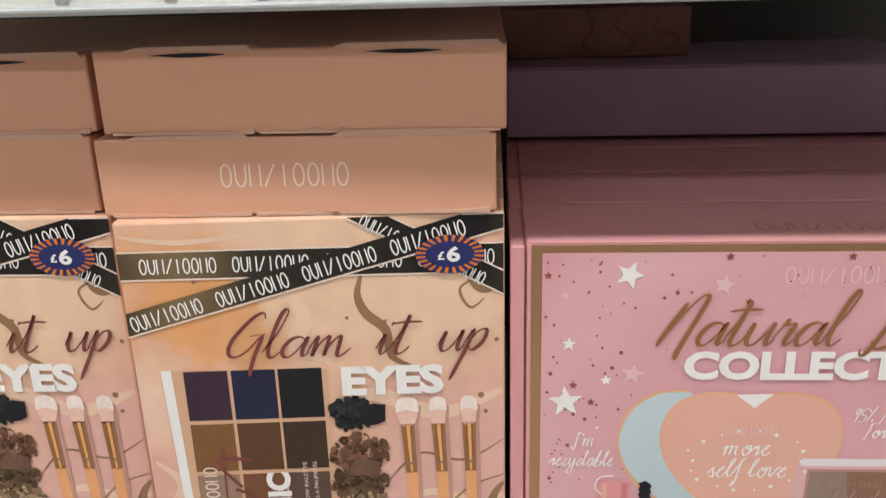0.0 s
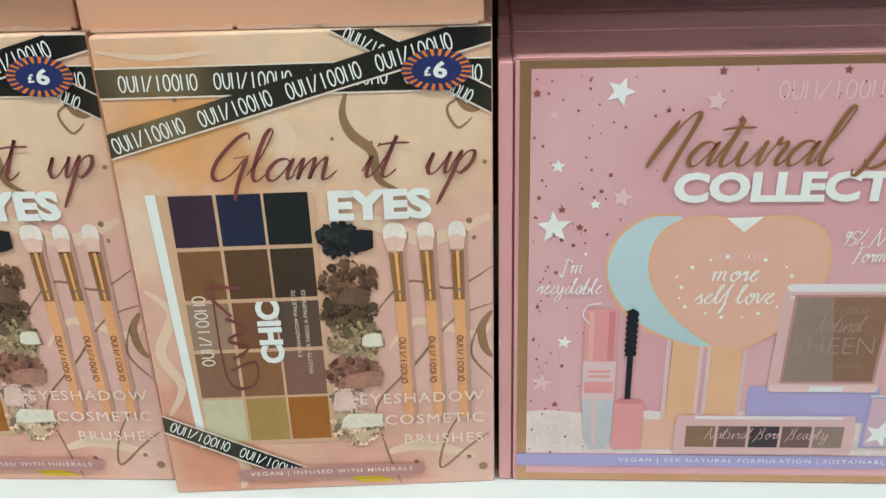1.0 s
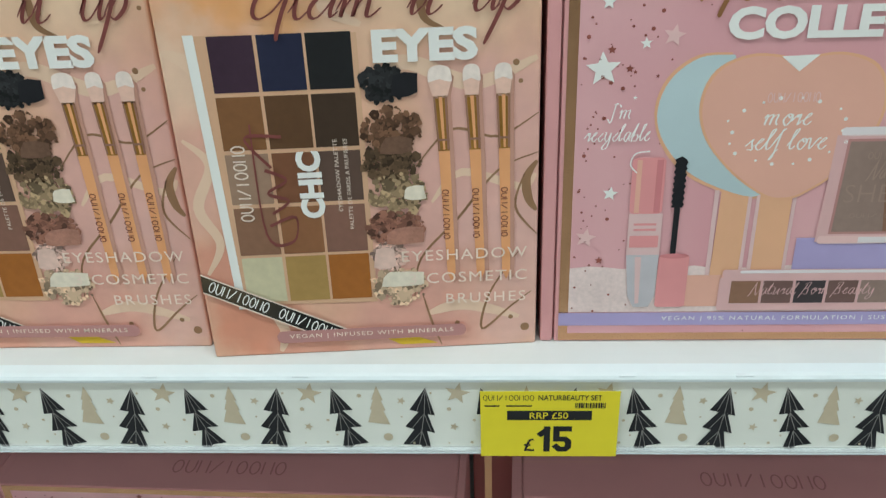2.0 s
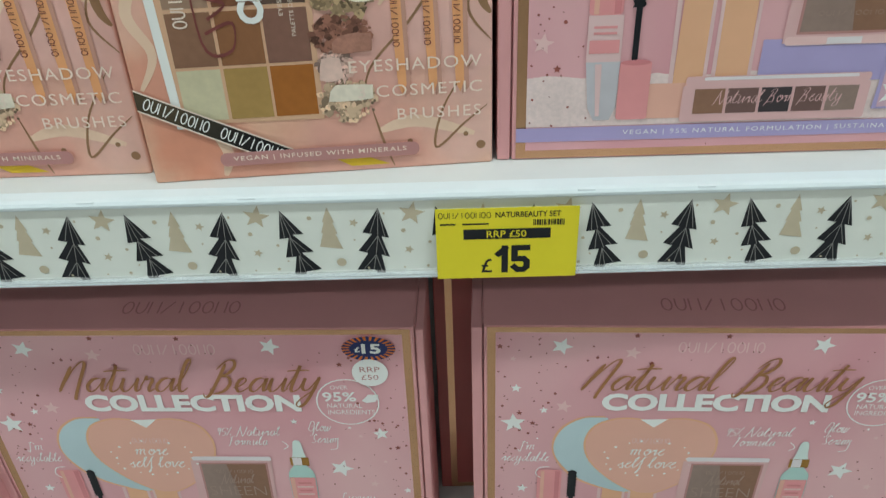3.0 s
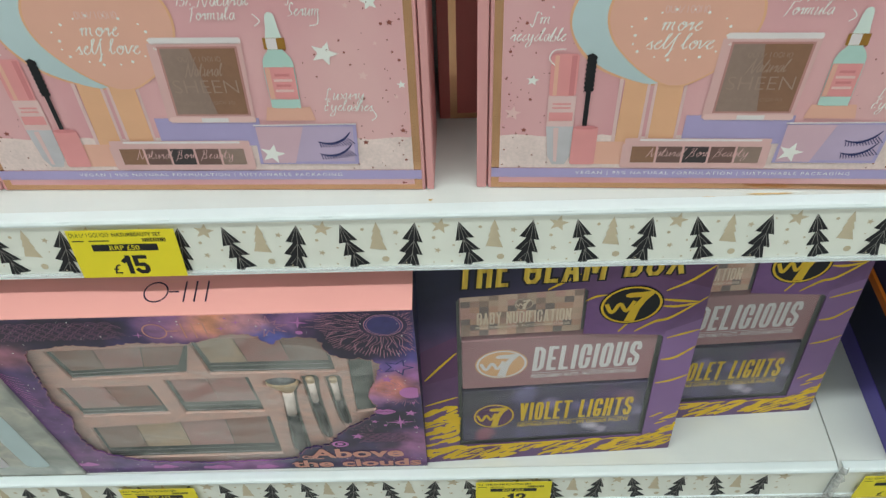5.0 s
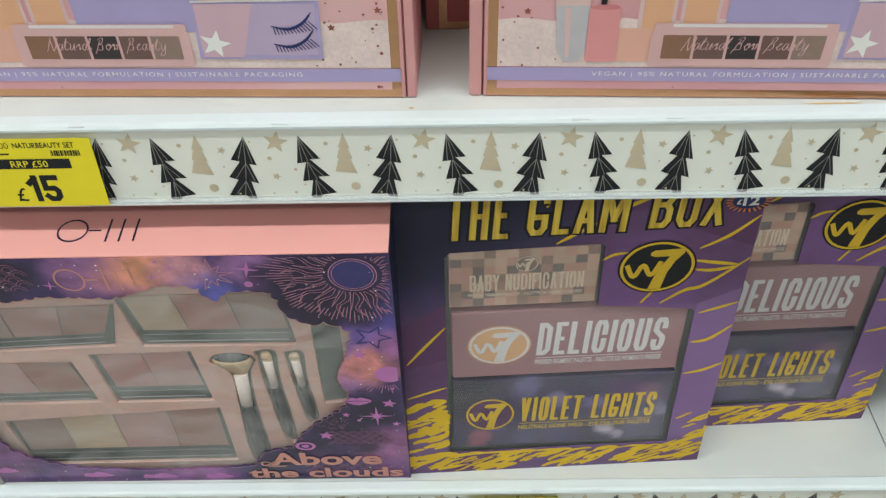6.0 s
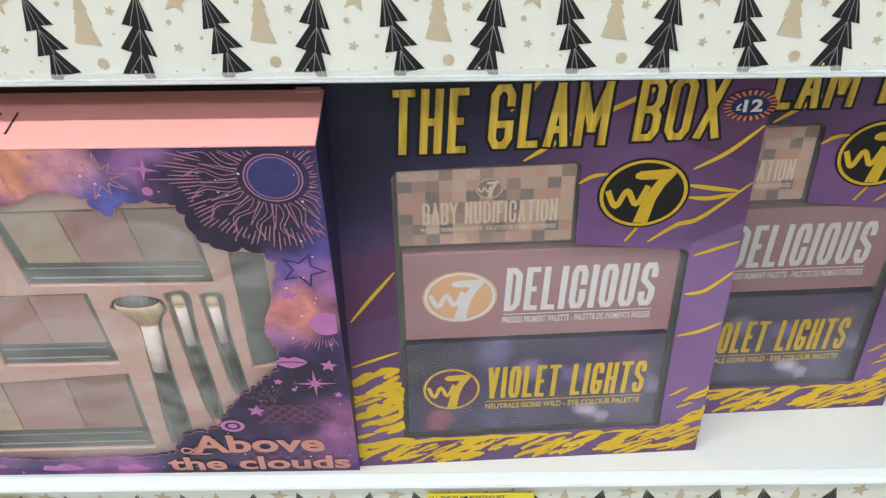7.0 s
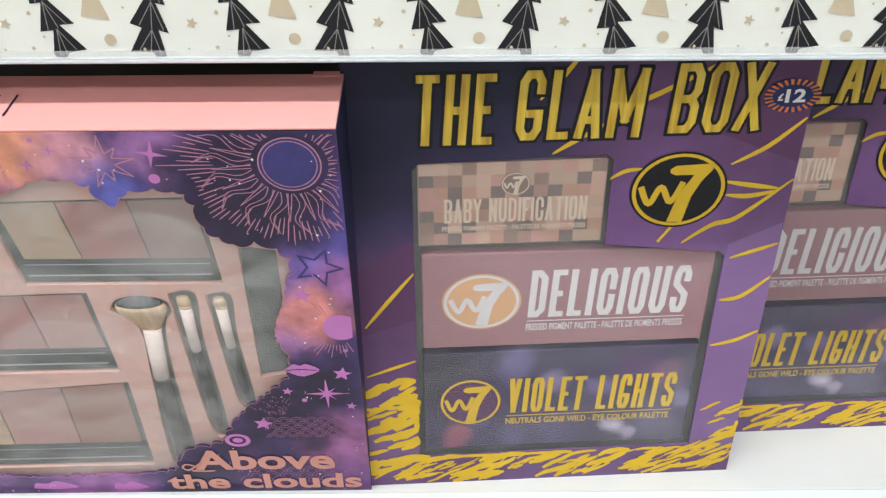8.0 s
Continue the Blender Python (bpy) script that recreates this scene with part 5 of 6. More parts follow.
    for pts in ([(33, 118), (34, 66), (46, 62), (48, 74), (36, 70)], [(38, 76), (46, 82), (37, 86), (46, 92), (37, 97)], [(40, 98), (30, 112), (46, 112)]):
        stroke(smooth(pts), 1.3, 5, bm, nib=80)
    part("palette_scribble", bm, BROWNINK, pal)
    # powder crumbs
    rnd = random.Random(5)
    for i, (cu, cv, ru, rv) in enumerate(((92, 133, 10, 8), (94, 113, 13, 10), (93, 98, 13, 9), (95, 83, 13, 10), (93, 67, 13, 8), (89, 52, 8, 7), (93, 36, 13, 10))):
        bm = bmesh.new()
        for k in range(150):
            a, q = rnd.uniform(0, 6.3), rnd.random() ** 0.5
            big = k < 60
            u, v, z = cu + ru * q * math.cos(a), cv + rv * q * math.sin(a), (rnd.uniform(2.2, 4.2) if big else rnd.uniform(0.5, 1.9)) * (1.15 - q * 0.5)
            o = rnd.uniform(0, 6)
            sheet([[(u + z * rnd.uniform(0.55, 1.1) * math.cos(o + j * 1.05), v + z * rnd.uniform(0.55, 1.1) * math.sin(o + j * 1.05)) for j in range(6)]], 4 + 0.013 * k, 0, bm)
        chip = {0: (2, -6, 12, 11, INK), 1: (-6, -11, 15, 8, ROCKFLAT[0]), 3: (3, -3, 9, 7, CHIPWHITE), 4: (-5, -9, 18, 9, ROCKFLAT[1]), 5: (-7, -7, 10, 12, CREAMCHIP), 6: (-8, 0, 20, 8, CHIPWHITE)}.get(i)
        if chip:
            a, b, wd, ht, ink = chip
            loop = [(cu + a + wd * x + rnd.uniform(-0.7, 0.7), cv + b + ht * z + rnd.uniform(-0.7, 0.7)) for x, z in ((0, 0.1), (0.3, 0), (0.7, 0.05), (1, 0.15), (0.96, 0.55), (1, 0.9), (0.6, 1), (0.2, 0.92), (0.05, 0.6))]
            part("powder_chip", sheet([loop], 6.4), ink, body)
        part("powder_print", bm, ROCKS[i], body, "crushed powder picture", "stuff")
    # brushes
    for u0, u1, s in ((115.5, 118.0, 5.0), (129.0, 131.8, 3.7), (142.5, 143.8, 3.7)):
        mid = u0 + (u1 - u0) * 0.38
        part("brush_shade", sheet([[(u1 + 1.0, 36), (u1 + 4.0, 39), (mid + 4.4, 102), (u0 + 4.6, 127), (u0 + s + 1.2, 135), (u0 + s * 0.6, 138), (u0, 120), (mid, 102)]], 2.6), PRINTSHADE, body)
        hd = part("brush_handle", sheet([[(u1 - 1.9, 42), (u1, 37), (u1 + 1.9, 42), (mid + 2.5, 103), (mid - 2.5, 103)]], 3), HANDLE, body)
        part("brush_ferrule", sheet([[(mid - 2.5, 102.5), (mid + 2.5, 102.5), (u0 + 3.0, 127), (u0 - 3.0, 127)]], 4), FERRULE, hd)
        part("ferrule_shine", sheet([[(mid - 0.4, 103), (mid + 0.6, 103), (u0 + 0.9, 126.6), (u0 - 0.7, 126.6)]], 4.5), HANDLE, hd)
        part("ferrule_shade", sheet([[(mid + 1.5, 103), (mid + 2.4, 103), (u0 + 2.9, 126.6), (u0 + 1.9, 126.6)]], 4.5), DARKPRINT, hd)
        part("ferrule_shade", sheet([[(mid - 2.4, 103), (mid - 1.7, 103), (u0 - 2.2, 126.6), (u0 - 2.9, 126.6)]], 4.5), DARKPRINT, hd)
        part("ferrule_band", sheet([[(mid - 2.5, 107), (mid + 2.5, 107), (mid + 2.5, 108), (mid - 2.5, 108)]], 4.8), DARKPRINT, hd)
        part("brush_root", sheet([smooth([(u0 - 2.8, 126), (u0 - s * 0.9, 131.5), (u0 - s, 135), (u0, 136), (u0 + s, 135), (u0 + s * 0.9, 131.5), (u0 + 2.8, 126)], 4)], 4), PALEROOT, hd)
        part("brush_head", sheet([smooth([(u0 - s * 0.97, 133), (u0 - s * 1.0, 136), (u0 - s * 0.86, 138.6), (u0 - s * 0.5, 139.8), (u0, 140.2), (u0 + s * 0.5, 139.8), (u0 + s * 0.86, 138.6), (u0 + s * 1.0, 136), (u0 + s * 0.97, 133), (u0, 134.2)], 4)], 4.3), BRISTLE, hd)
        uc = u0 + (u1 - u0) * 0.35
        bm = bars(uc, 82.6, uc + 25, 85.4, 9, 5, turn=-90, about=(uc, 84), line=0.14)
        part("handle_mark", bm, BROWNINK, hd)
    part("wording", letters("BRUSHES", 115, 25.5, 153, 31, 8, space=1.2, bm=letters("3 COSMETIC", 98, 37, 153.5, 42.5, 8, space=1.15, bm=letters("EYESHADOW", 95, 49, 153.5, 54.5, 8, space=1.15))), CREAM, body)
    pill = part("mauve_pill", sheet([rrect(32, 7.5, 124, 14.2, 3)], 10), MAUVE, body)
    part("pill_wording", letters("VEGAN | INFUSED WITH MINERALS", 38, 9.4, 118, 12.4, 11, space=1.2, bold=0.01), CREAM, pill)
    return t


yaw_g = math.degrees(math.atan2(0.012, 0.158))
SHRINK = Matrix.Diagonal((0.985, 1, 0.999, 1))
carton = eye_carton(pose(-0.1286, 0.015, zu, 0, 0, yaw_g) @ SHRINK, "peach marbled makeup carton, turned slightly on the shelf")
tagged(copy_thing(carton, pose(-0.2893, 0.023, zu, 0, 0, 0.6)), "peach marbled makeup carton standing straight beside its twin")
for k in range(1, 6):
    for x, y in ((-0.129, 0.019), (-0.290, 0.0245)):
        b = thing("makeup_carton", pose(x, y + 0.0325 * k, zu), "peach makeup carton in the row behind", "carton", "standing peach cartons")
        part("body", slab(0, 0.156, 0, 0.0305, 0, 0.2202, 0.001), MARBLE, b)
zt = zu + 0.2226
peach_carton(pose(-0.1335, 0.0215, zt, 0, 0, 1.2), "peach carton lying on the standing cartons, brand side out", True, 31.2, False)
peach_carton(pose(-0.1295, 0.0235, zt + 0.0328, 0, 0, 0.3), "peach carton lying on top of the stack", h=32.0)
peach_carton(pose(-0.2955, 0.0270, zt, 0, 0, 0.5), "peach carton lying at the bottom of the next stack", h=31.2, slots=False)
peach_carton(pose(-0.2925, 0.0275, zt + 0.0328, 0, 0, 0.9), "peach carton lying on the next stack")

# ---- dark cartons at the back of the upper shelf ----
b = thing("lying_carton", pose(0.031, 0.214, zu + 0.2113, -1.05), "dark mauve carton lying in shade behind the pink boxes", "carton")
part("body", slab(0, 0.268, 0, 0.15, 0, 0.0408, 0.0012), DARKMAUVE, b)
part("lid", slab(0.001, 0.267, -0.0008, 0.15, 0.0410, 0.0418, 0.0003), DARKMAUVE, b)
b = thing("lying_carton", pose(0.02, 0.262, zu + 0.2525), "brown marbled carton lying at the back of the shelf", "carton")
body = part("body", slab(0, 0.1275, 0, 0.10, 0, 0.031, 0.001), RUSSET, b)
bm = bmesh.new()
for pts in ([(62, 30), (66, 18), (60, 8), (74, 2)], [(88, 29), (80, 20), (92, 10), (86, 2)], [(112, 28), (104, 18), (120, 12), (114, 4)]):
    stroke(smooth(pts), 2.0, 1, bm, taper=True)
part("bronze_print", bm, BROWNINK, body, kind="stuff")


# ---- galaxy gift set ----
def scalloped(pts, bump, seed):
    """A closed outline with small rounded cloud bumps that bulge inwards (points run clockwise)."""
    rnd = random.Random(seed)
    loop, keys, run, want = smooth(pts + [pts[0]], 8), [], 0.0, 0.0
    for a, b in zip(loop, loop[1:]):
        if run >= want:
            keys.append(a)
            want = run + rnd.choice((3.5, 5.0, 6.5, 9.0))
        run += math.hypot(b[0] - a[0], b[1] - a[1])
    out = []
    for a, b in zip(keys, keys[1:] + keys[:1]):
        dx, dy = b[0] - a[0], b[1] - a[1]
        d = math.hypot(dx, dy) or 1
        k = min(bump, d * 0.28) * rnd.uniform(0.4, 1.1)
        for i in range(5):
            s = k * math.sin(math.pi * i / 5) ** 0.7
            out.append((a[0] + dx * i / 5 + s * dy / d, a[1] + dy * i / 5 - s * dx / d))
    return out


def along(loop, a, b):
    """The stretch of a closed outline between the points nearest to a and b."""
    near = lambda p: min(range(len(loop)), key=lambda i: (loop[i][0] - p[0]) ** 2 + (loop[i][1] - p[1]) ** 2)
    i, j = near(a), near(b)
    return (loop + loop)[i:j + 1 + (len(loop) if j < i else 0)]


def scales(u0, v0, u1, v1, r, bm, layer, inside):
    """Rows of overlapping cloud curls."""
    j, v = 0, v0
    while v < v1:
        u = u0 + (r if j % 2 else 0)
        while u < u1:
            if inside(u, v) and inside(u, v + r):
                for k in (1.0, 0.6):
                    stroke([(u + k * r * math.cos(radians(a)), v + k * r * math.sin(radians(a))) for a in range(0, 181, 20)], 0.45, layer, bm)
            u += 2 * r
        v, j = v + r * 0.95, j + 1
    return bm


def rod(stations, flat=1.0, n=12):
    """A round bar through stations of across, up, half-width in millimetres, lying on the tray."""
    bm, rings = bmesh.new(), []
    for u, v, r in stations:
        rings.append([bm.verts.new(((u + r * math.cos(2 * math.pi * i / n)) * MM, TRAY_Y + 0.0006 - r * flat * MM * math.sin(2 * math.pi * i / n), v * MM)) for i in range(n)])
    for a, b in zip(rings, rings[1:]):
        for i in range(n):
            bm.faces.new((a[i], a[(i + 1) % n], b[(i + 1) % n], b[i]))
    bm.faces.new(rings[0]), bm.faces.new(rings[-1][::-1])
    bmesh.ops.recalc_face_normals(bm, faces=bm.faces)
    for f in bm.faces:
        f.smooth = len(f.verts) == 4
    return bm


TRAY_Y = 0.006


def galaxy_box(m, label):
    w, h, d = 306.0, 243.0, 42.0
    t = thing("gift_set", m, label, "gift set")
    outline = [(32, 153), (39, 201), (55, 208), (74, 212), (94, 209), (116, 213), (156, 212), (180, 221), (198, 220), (204, 216), (207, 208), (211, 207), (215, 214), (228, 216), (243, 211), (243, 199),
               (256, 186), (267, 187), (279, 180), (282, 171), (277, 165), (276, 154), (271, 142), (268, 127), (273, 113), (270, 98), (257, 85), (242, 70), (234, 56), (224, 43), (207, 39),
               (198, 23), (189, 19), (144, 15), (109, 16), (66, 21), (33, 44), (28, 79), (34, 102), (29, 124)]
    win = scalloped(outline, 2.3, 4)
    front = part("front_panel", sheet([rect(0, 0, w, h), win], 0, 0.0012), GALAXY, t, "galaxy printed front with a cut-out window")
    part("cut_edge", stroke(win + [win[0]], 0.4, 2.2), MAUVE, front, "pale cut edge of the window")
    for a, b in ((0, 1.2), (w - 1.2, w)):
        part("side", slab(a * MM, b * MM, 0.0013, d * MM, 0, h * MM, 0.0003), SIDENAVY, t)
    part("back", slab(0.0013, w * MM - 0.0013, (d - 1.2) * MM, d * MM, 0, h * MM), SIDENAVY, t)
    part("base", slab(0.0013, w * MM - 0.0013, 0.0013, (d - 1.3) * MM, 0, 0.0012), SIDENAVY, t)
    lid = part("top_panel", slab(0.0, w * MM, 0.0002, d * MM, h * MM + 0.0002, h * MM + 0.0014, 0.0005), TOPPINK, t, "light pink top panel")
    part("lid_tab", slab(0.293, 0.3045, 0.0385, 0.0425, h * MM + 0.0015, h * MM + 0.0024, 0.0003), TOPPINK, lid, "raised corner of the tuck flap")
    # thin hollow shapes in place of the brand, once on the lid and once on the front
    for name, place, ink in (("top_brand_mark", "lid", NIGHT), ("brand_mark", "front", PEACHINK)):
        bu, bv, bh, ly = (131, 10, 16, 0) if place == "lid" else (128, 217.5, 18, 2)
        bm = sheet([disc(bu + 8, bv + bh / 2, 8.2, bh / 2, 30), disc(bu + 8, bv + bh / 2, 7.2, bh / 2 - 1.1, 30)], ly)
        for p0, p1 in (((16.5, 0.5), (23, 0.5)), ((27, 0), (27, 1)), ((34, 0), (34, 1)), ((41.5, 0), (41.5, 1))):
            stroke([(bu + p0[0], bv + p0[1] * bh), (bu + p1[0], bv + p1[1] * bh)], 1.1, ly, bm)
        if place == "lid":
            for v in bm.verts:
                v.co = (v.co.x, v.co.z, h * MM + 0.0016)
        part(name, bm, ink, lid if place == "lid" else front)
    # the pink tray with its wells, and what lies in them
    wells = ((((52, 153), (138, 158), (149, 198), (47, 194)), 3, 12), (((154, 157), (246, 157), (243, 207), (150, 205)), 3, 15), (((39, 95), (109, 97), (106, 143), (36, 142)), 2, 12),
             (((120, 96), (183, 97), (181, 152), (118, 150)), 2, 17), (((35, 15), (183, 18), (185, 89), (37, 75)), 4, 20), (((254, 92), (271, 95), (273, 177), (256, 180)), 1, 0))
    brushes = ((((189, 140), (193, 147), (204, 150), (216, 147), (219, 140), (213, 129), (210, 92), (208, 22), (194, 22), (198, 92), (200, 128)), ((201, 23, 3), (201.5, 30, 4.6), (202.5, 60, 4.4), (203, 92, 3.9)),
                ((203, 91, 4.0), (204, 105, 4.2), (206, 128, 4.5)), ((206, 127, 4.2), (205.5, 132, 7), (204.5, 138, 11), (204, 142, 12.6), (203.6, 146, 10.5), (203.2, 149.5, 4.5)), 0.35),
               (((218.5, 151), (231.5, 151), (230, 120), (230.5, 50), (221.5, 50), (219, 120)), ((226, 52, 1.4), (225.8, 62, 2.8), (225, 96, 2.9), (224.6, 112, 2.6)),
                ((224.6, 111, 2.6), (225, 141, 3.0)), ((225, 140, 3.0), (225, 145, 3.5), (225, 148.5, 2.6)), 0.5),
               (((236, 150), (248, 150), (247, 122), (248.5, 72), (240, 72), (237, 122)), ((244.6, 74, 1.3), (244.2, 84, 2.4), (243, 102, 2.6), (242.4, 114, 2.4)),
                ((242.4, 113, 2.4), (242, 141, 2.8)), ((242, 140, 2.8), (242, 144.5, 3.3), (242, 147.5, 2.5)), 0.5))
    holes = [list(q) for q, _, _ in wells] + [smooth(list(q) + [q[0]], 4)[:-1] for q, *_ in brushes]
    tray = part("tray", sheet([rect(2, 2, w - 2, h - 2)] + holes, 0, 0.003, y=TRAY_Y), TRAYPINK, t, "blush pink inner tray")
    part("tray_back", slab(0.002, w * MM - 0.002, TRAY_Y + 0.0031, TRAY_Y + 0.0041, 0.002, h * MM - 0.002), CASEGREY, t)
    k = 0
    for (a, b, c, e), n, foot in wells:
        grow = lambda p, s: (p[0] + s * (1 if p in (a, e) else -1), p[1] + s * (1 if p in (a, b) else -1))
        case = part("palette_case", sheet([[grow(p, 1.0) for p in (a, b, c, e)]], 0, 0.0012, y=TRAY_Y + 0.0016), PLASTIC, tray, "dark clear plastic palette")
        if n == 1:
            part("clear_lid", sheet([[grow(p, 2.4) for p in (a, b, c, e)]], 0, 0.0008, y=TRAY_Y + 0.0006), SMOKE, case, "smoky clear strip")
            continue
        for i in range(n):
            f0, f1 = (i + 0.012) / n, (i + 0.988) / n
            lo = [(a[0] + (b[0] - a[0]) * f, a[1] + (b[1] - a[1]) * f + foot) for f in (f0, f1)]
            hi = [(e[0] + (c[0] - e[0]) * f, e[1] + (c[1] - e[1]) * f - 2.2) for f in (f1, f0)]
            lo[0], hi[1] = (lo[0][0] + (4 if i == 0 else 0), lo[0][1]), (hi[1][0] + (4 if i == 0 else 0), hi[1][1])
            lo[1], hi[0] = (lo[1][0] - (3 if i == n - 1 else 0), lo[1][1]), (hi[0][0] - (3 if i == n - 1 else 0), hi[0][1])
            part("powder_pan", sheet([lo + hi], 0, 0.0004, y=TRAY_Y + 0.0011), POWDERS[(0, 4, 3, 1, 2, 0, 4, 3, 2, 4, 0, 1, 4, 3)[k]], case)
            k += 1
        lid_ = part("clear_lid", sheet([[grow(p, 1.6) for p in (a, b, c, e)]], 0, 0.0006, y=TRAY_Y + 0.0001), SMOKE, case, "smoky clear palette lid")
        lid_.visible_shadow = False
        # pale lines paint highlights across the foot of each lid
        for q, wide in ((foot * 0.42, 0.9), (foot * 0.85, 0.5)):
            part("lid_glint", stroke([(a[0] + 4, a[1] + q), (b[0] - 4, b[1] + q)], wide, (0.0003 - TRAY_Y) / STEP), SILVER, case, "pale line painting a glint on the lid")
    for hole, handle, ferrule, hair, flat in brushes:
        hb = part("brush", rod(handle), BLACKHANDLE, tray, "black handled make-up brush")
        part("ferrule", rod(ferrule, 0.8), ROSESILVER, hb, "silver pink ferrule")
        part("bristle_tuft", rod(hair[:-2] + (tuple(0.6 * p + 0.4 * q for p, q in zip(hair[-2], hair[-3])),), flat), HAIR, hb, "cream bristles")
        part("bristle_tip", rod((tuple(0.6 * p + 0.4 * q for p, q in zip(hair[-2], hair[-3])),) + hair[-2:], flat), HAIRTIP if flat < 0.4 else HAIR, hb, "bristle tips")
    pane = part("acetate", slab(0.003, w * MM - 0.003, 0.0016, 0.0018, 0.003, h * MM - 0.003), ACETATE, t, "clear acetate window")
    pane.visible_shadow = False
    # sun
    cu, cv = 286, 227.5
    sun = part("sun_disc", sheet([disc(cu, cv, 12.4, n=40)], 2), INDIGO, front, "plain blue printed sun disc")
    part("sun_ring", sheet([disc(cu, cv, 13.0, n=40), disc(cu, cv, 12.4, n=40)], 3), ROSELINE, sun)
    part("sun_ring", sheet([disc(cu, cv, 11.3, n=40), disc(cu, cv, 10.9, n=40)], 3), ROSELINE, sun)
    bm, rnd = bmesh.new(), random.Random(2)
    inside_fan = lambda u, v: u < 305.4 and v < 242.4 and (u > 246 or v > 219) and v > 184 + max(0, 262 - u) * 1.2
    for i in range(36):
        a, long_ = radians(i * 10 + 4), i % 2
        for side in (-1, 1):
            pts = []
            for q in range(10):
                f = q / 9
                r = 14.6 + (22 if long_ else 15) * f
                aa = a + (0.075 * math.sin(f * 7.5) if long_ else 0) + side * (0.075 if long_ else 0.05) * (1 - f)
                u, v = cu + r * math.cos(aa) * 1.08, cv + r * math.sin(aa)
                if not inside_fan(u, v):
                    break
                pts.append((u, v))
            if len(pts) > 1:
                stroke(pts, 0.38, 2, bm)
        for q in (-0.055, 0.0, 0.055):
            aa = a + radians(6) + q
            r0, r1 = 27 + rnd.uniform(0, 8), 38 + rnd.uniform(-3, 11) * (1 if q == 0 else 0.4)
            pts = [(cu + r * math.cos(aa) * 1.12, cv + r * math.sin(aa)) for r in (r0, (2 * r0 + r1) / 3, (r0 + 2 * r1) / 3, r1)]
            pts = [p for p in pts if inside_fan(*p)]
            if len(pts) > 1:
                stroke(pts, 0.6, 2, bm, taper=True)
    part("sun_flame", bm, ROSELINE, sun, "rose line flames and dashes", kind="stuff")
    # stars and other small prints
    burst = bmesh.new()
    for i in range(9):
        a, r = radians(i * 40 + 8), (13, 9.5)[i % 2]
        tip = (211 + r * math.cos(a), 229 + r * math.sin(a))
        for s in (-1, 1):
            root = (211 + 4.6 * math.cos(a + s * 0.35), 229 + 4.6 * math.sin(a + s * 0.35))
            stroke([root, tip], 0.6, 2, burst)
    part("burst_mark", burst, ROSELINE, front)
    part("open_star", sheet([star(292, 172, 12, 22, 0.45), star(292, 172, 9.4, 22, 0.45)], 2), INDIGO, front)
    for u, v, r, n in ((283, 155, 4.6, 5), (297, 101, 5, 5), (252, 62, 5.5, 5), (268, 88, 3, 5), (300, 76, 3, 5), (231, 233, 7, 4), (180, 228, 3.5, 4), (191, 235, 3, 4), (185, 240, 1.6, 5), (124, 222, 4, 4), (12, 225, 6, 4)):
        part("star", sheet([star(u, v, r, 10, 0.45 if n == 5 else 0.2, n)], 2), ORCHID, front)
    part("sparkle", sheet([star(288, 86, 12, 0, 0.13, 4)], 2, 0, sheet([star(288, 86, 6.5, 45, 0.17, 4)], 2.2)), ORCHID, front)
    for u, v, r in ((276, 81, 1.4), (230, 221, 2.4), (300, 118, 1.2)):
        part("dot", sheet([disc(u, v, r, n=14)], 2), ORCHID, front)
    moon = part("half_sun", sheet([[p for p in disc(299, 134, 8.5) if p[0] < 305.6]], 2), ORCHID, front)
    bm = bmesh.new()
    for i in range(46):
        a = radians(-250 + i * 6)
        p0, p1 = [(297 + r * math.cos(a) * 1.2, 133 + r * math.sin(a)) for r in (11 if i < 30 else 10, (17, 20, 15)[i % 3])]
        if max(p0[0], p1[0]) < 305.4 and min(p0[0], p1[0]) > 277:
            stroke([p0, p1], 0.45, 2, bm)
    part("lash_print", bm, ROSELINE, moon, kind="stuff")
    lips = part("printed_lips", sheet([smooth([(268, 104), (273, 108.5), (276.5, 107.4), (280, 108.5), (286, 104), (277, 99.5), (268, 104)], 4)[:-1]], 2), ORCHID, front)
    part("lip_line", stroke(smooth([(269.5, 104), (276, 104.8), (284.5, 104)]), 0.6, 3), NIGHT, lips)
    part("printed_disc", sheet([disc(236, 48, 7, 5.5), disc(236, 48, 4.6, 3.5)], 2, 0, sheet([disc(236, 48, 2.8, 2.1)], 2)), ORCHID, front)
    bm = scales(256, 50, 292, 64, 3.6, bmesh.new(), 2, lambda u, v: True)
    scales(36, 218, 114, 237, 4.4, bm, 2, lambda u, v: v > 214)
    scales(232, 6, 300, 20, 4.6, bm, 1.6, lambda u, v: u > 236)
    part("cloud_print", bm, DIMROSE, front, "rose line cloud curls", kind="stuff")
    bm = bmesh.new()
    for i in range(11):
        stroke(smooth([(3 + 1.1 * i, 196 - 6.5 * i), (12 + 0.6 * i, 176 - 5 * i), (22, 168 - 4.6 * i)]), 0.6, 2, bm, taper=True)
    part("feather_print", bm, ORCHID, front, "orchid feather lines", kind="stuff")
    bm = bmesh.new()
    rnd = random.Random(31)
    for i in range(60):
        a, r = radians(rnd.uniform(60, 150)), rnd.uniform(3, 17)
        stroke([(262 + r * math.cos(a), 66 + r * math.sin(a)), (262 + (r + 1.6) * math.cos(a), 66 + (r + 1.6) * math.sin(a))], 0.35, 2, bm)
    part("dotted_spray", bm, DIMROSE, front, kind="stuff")
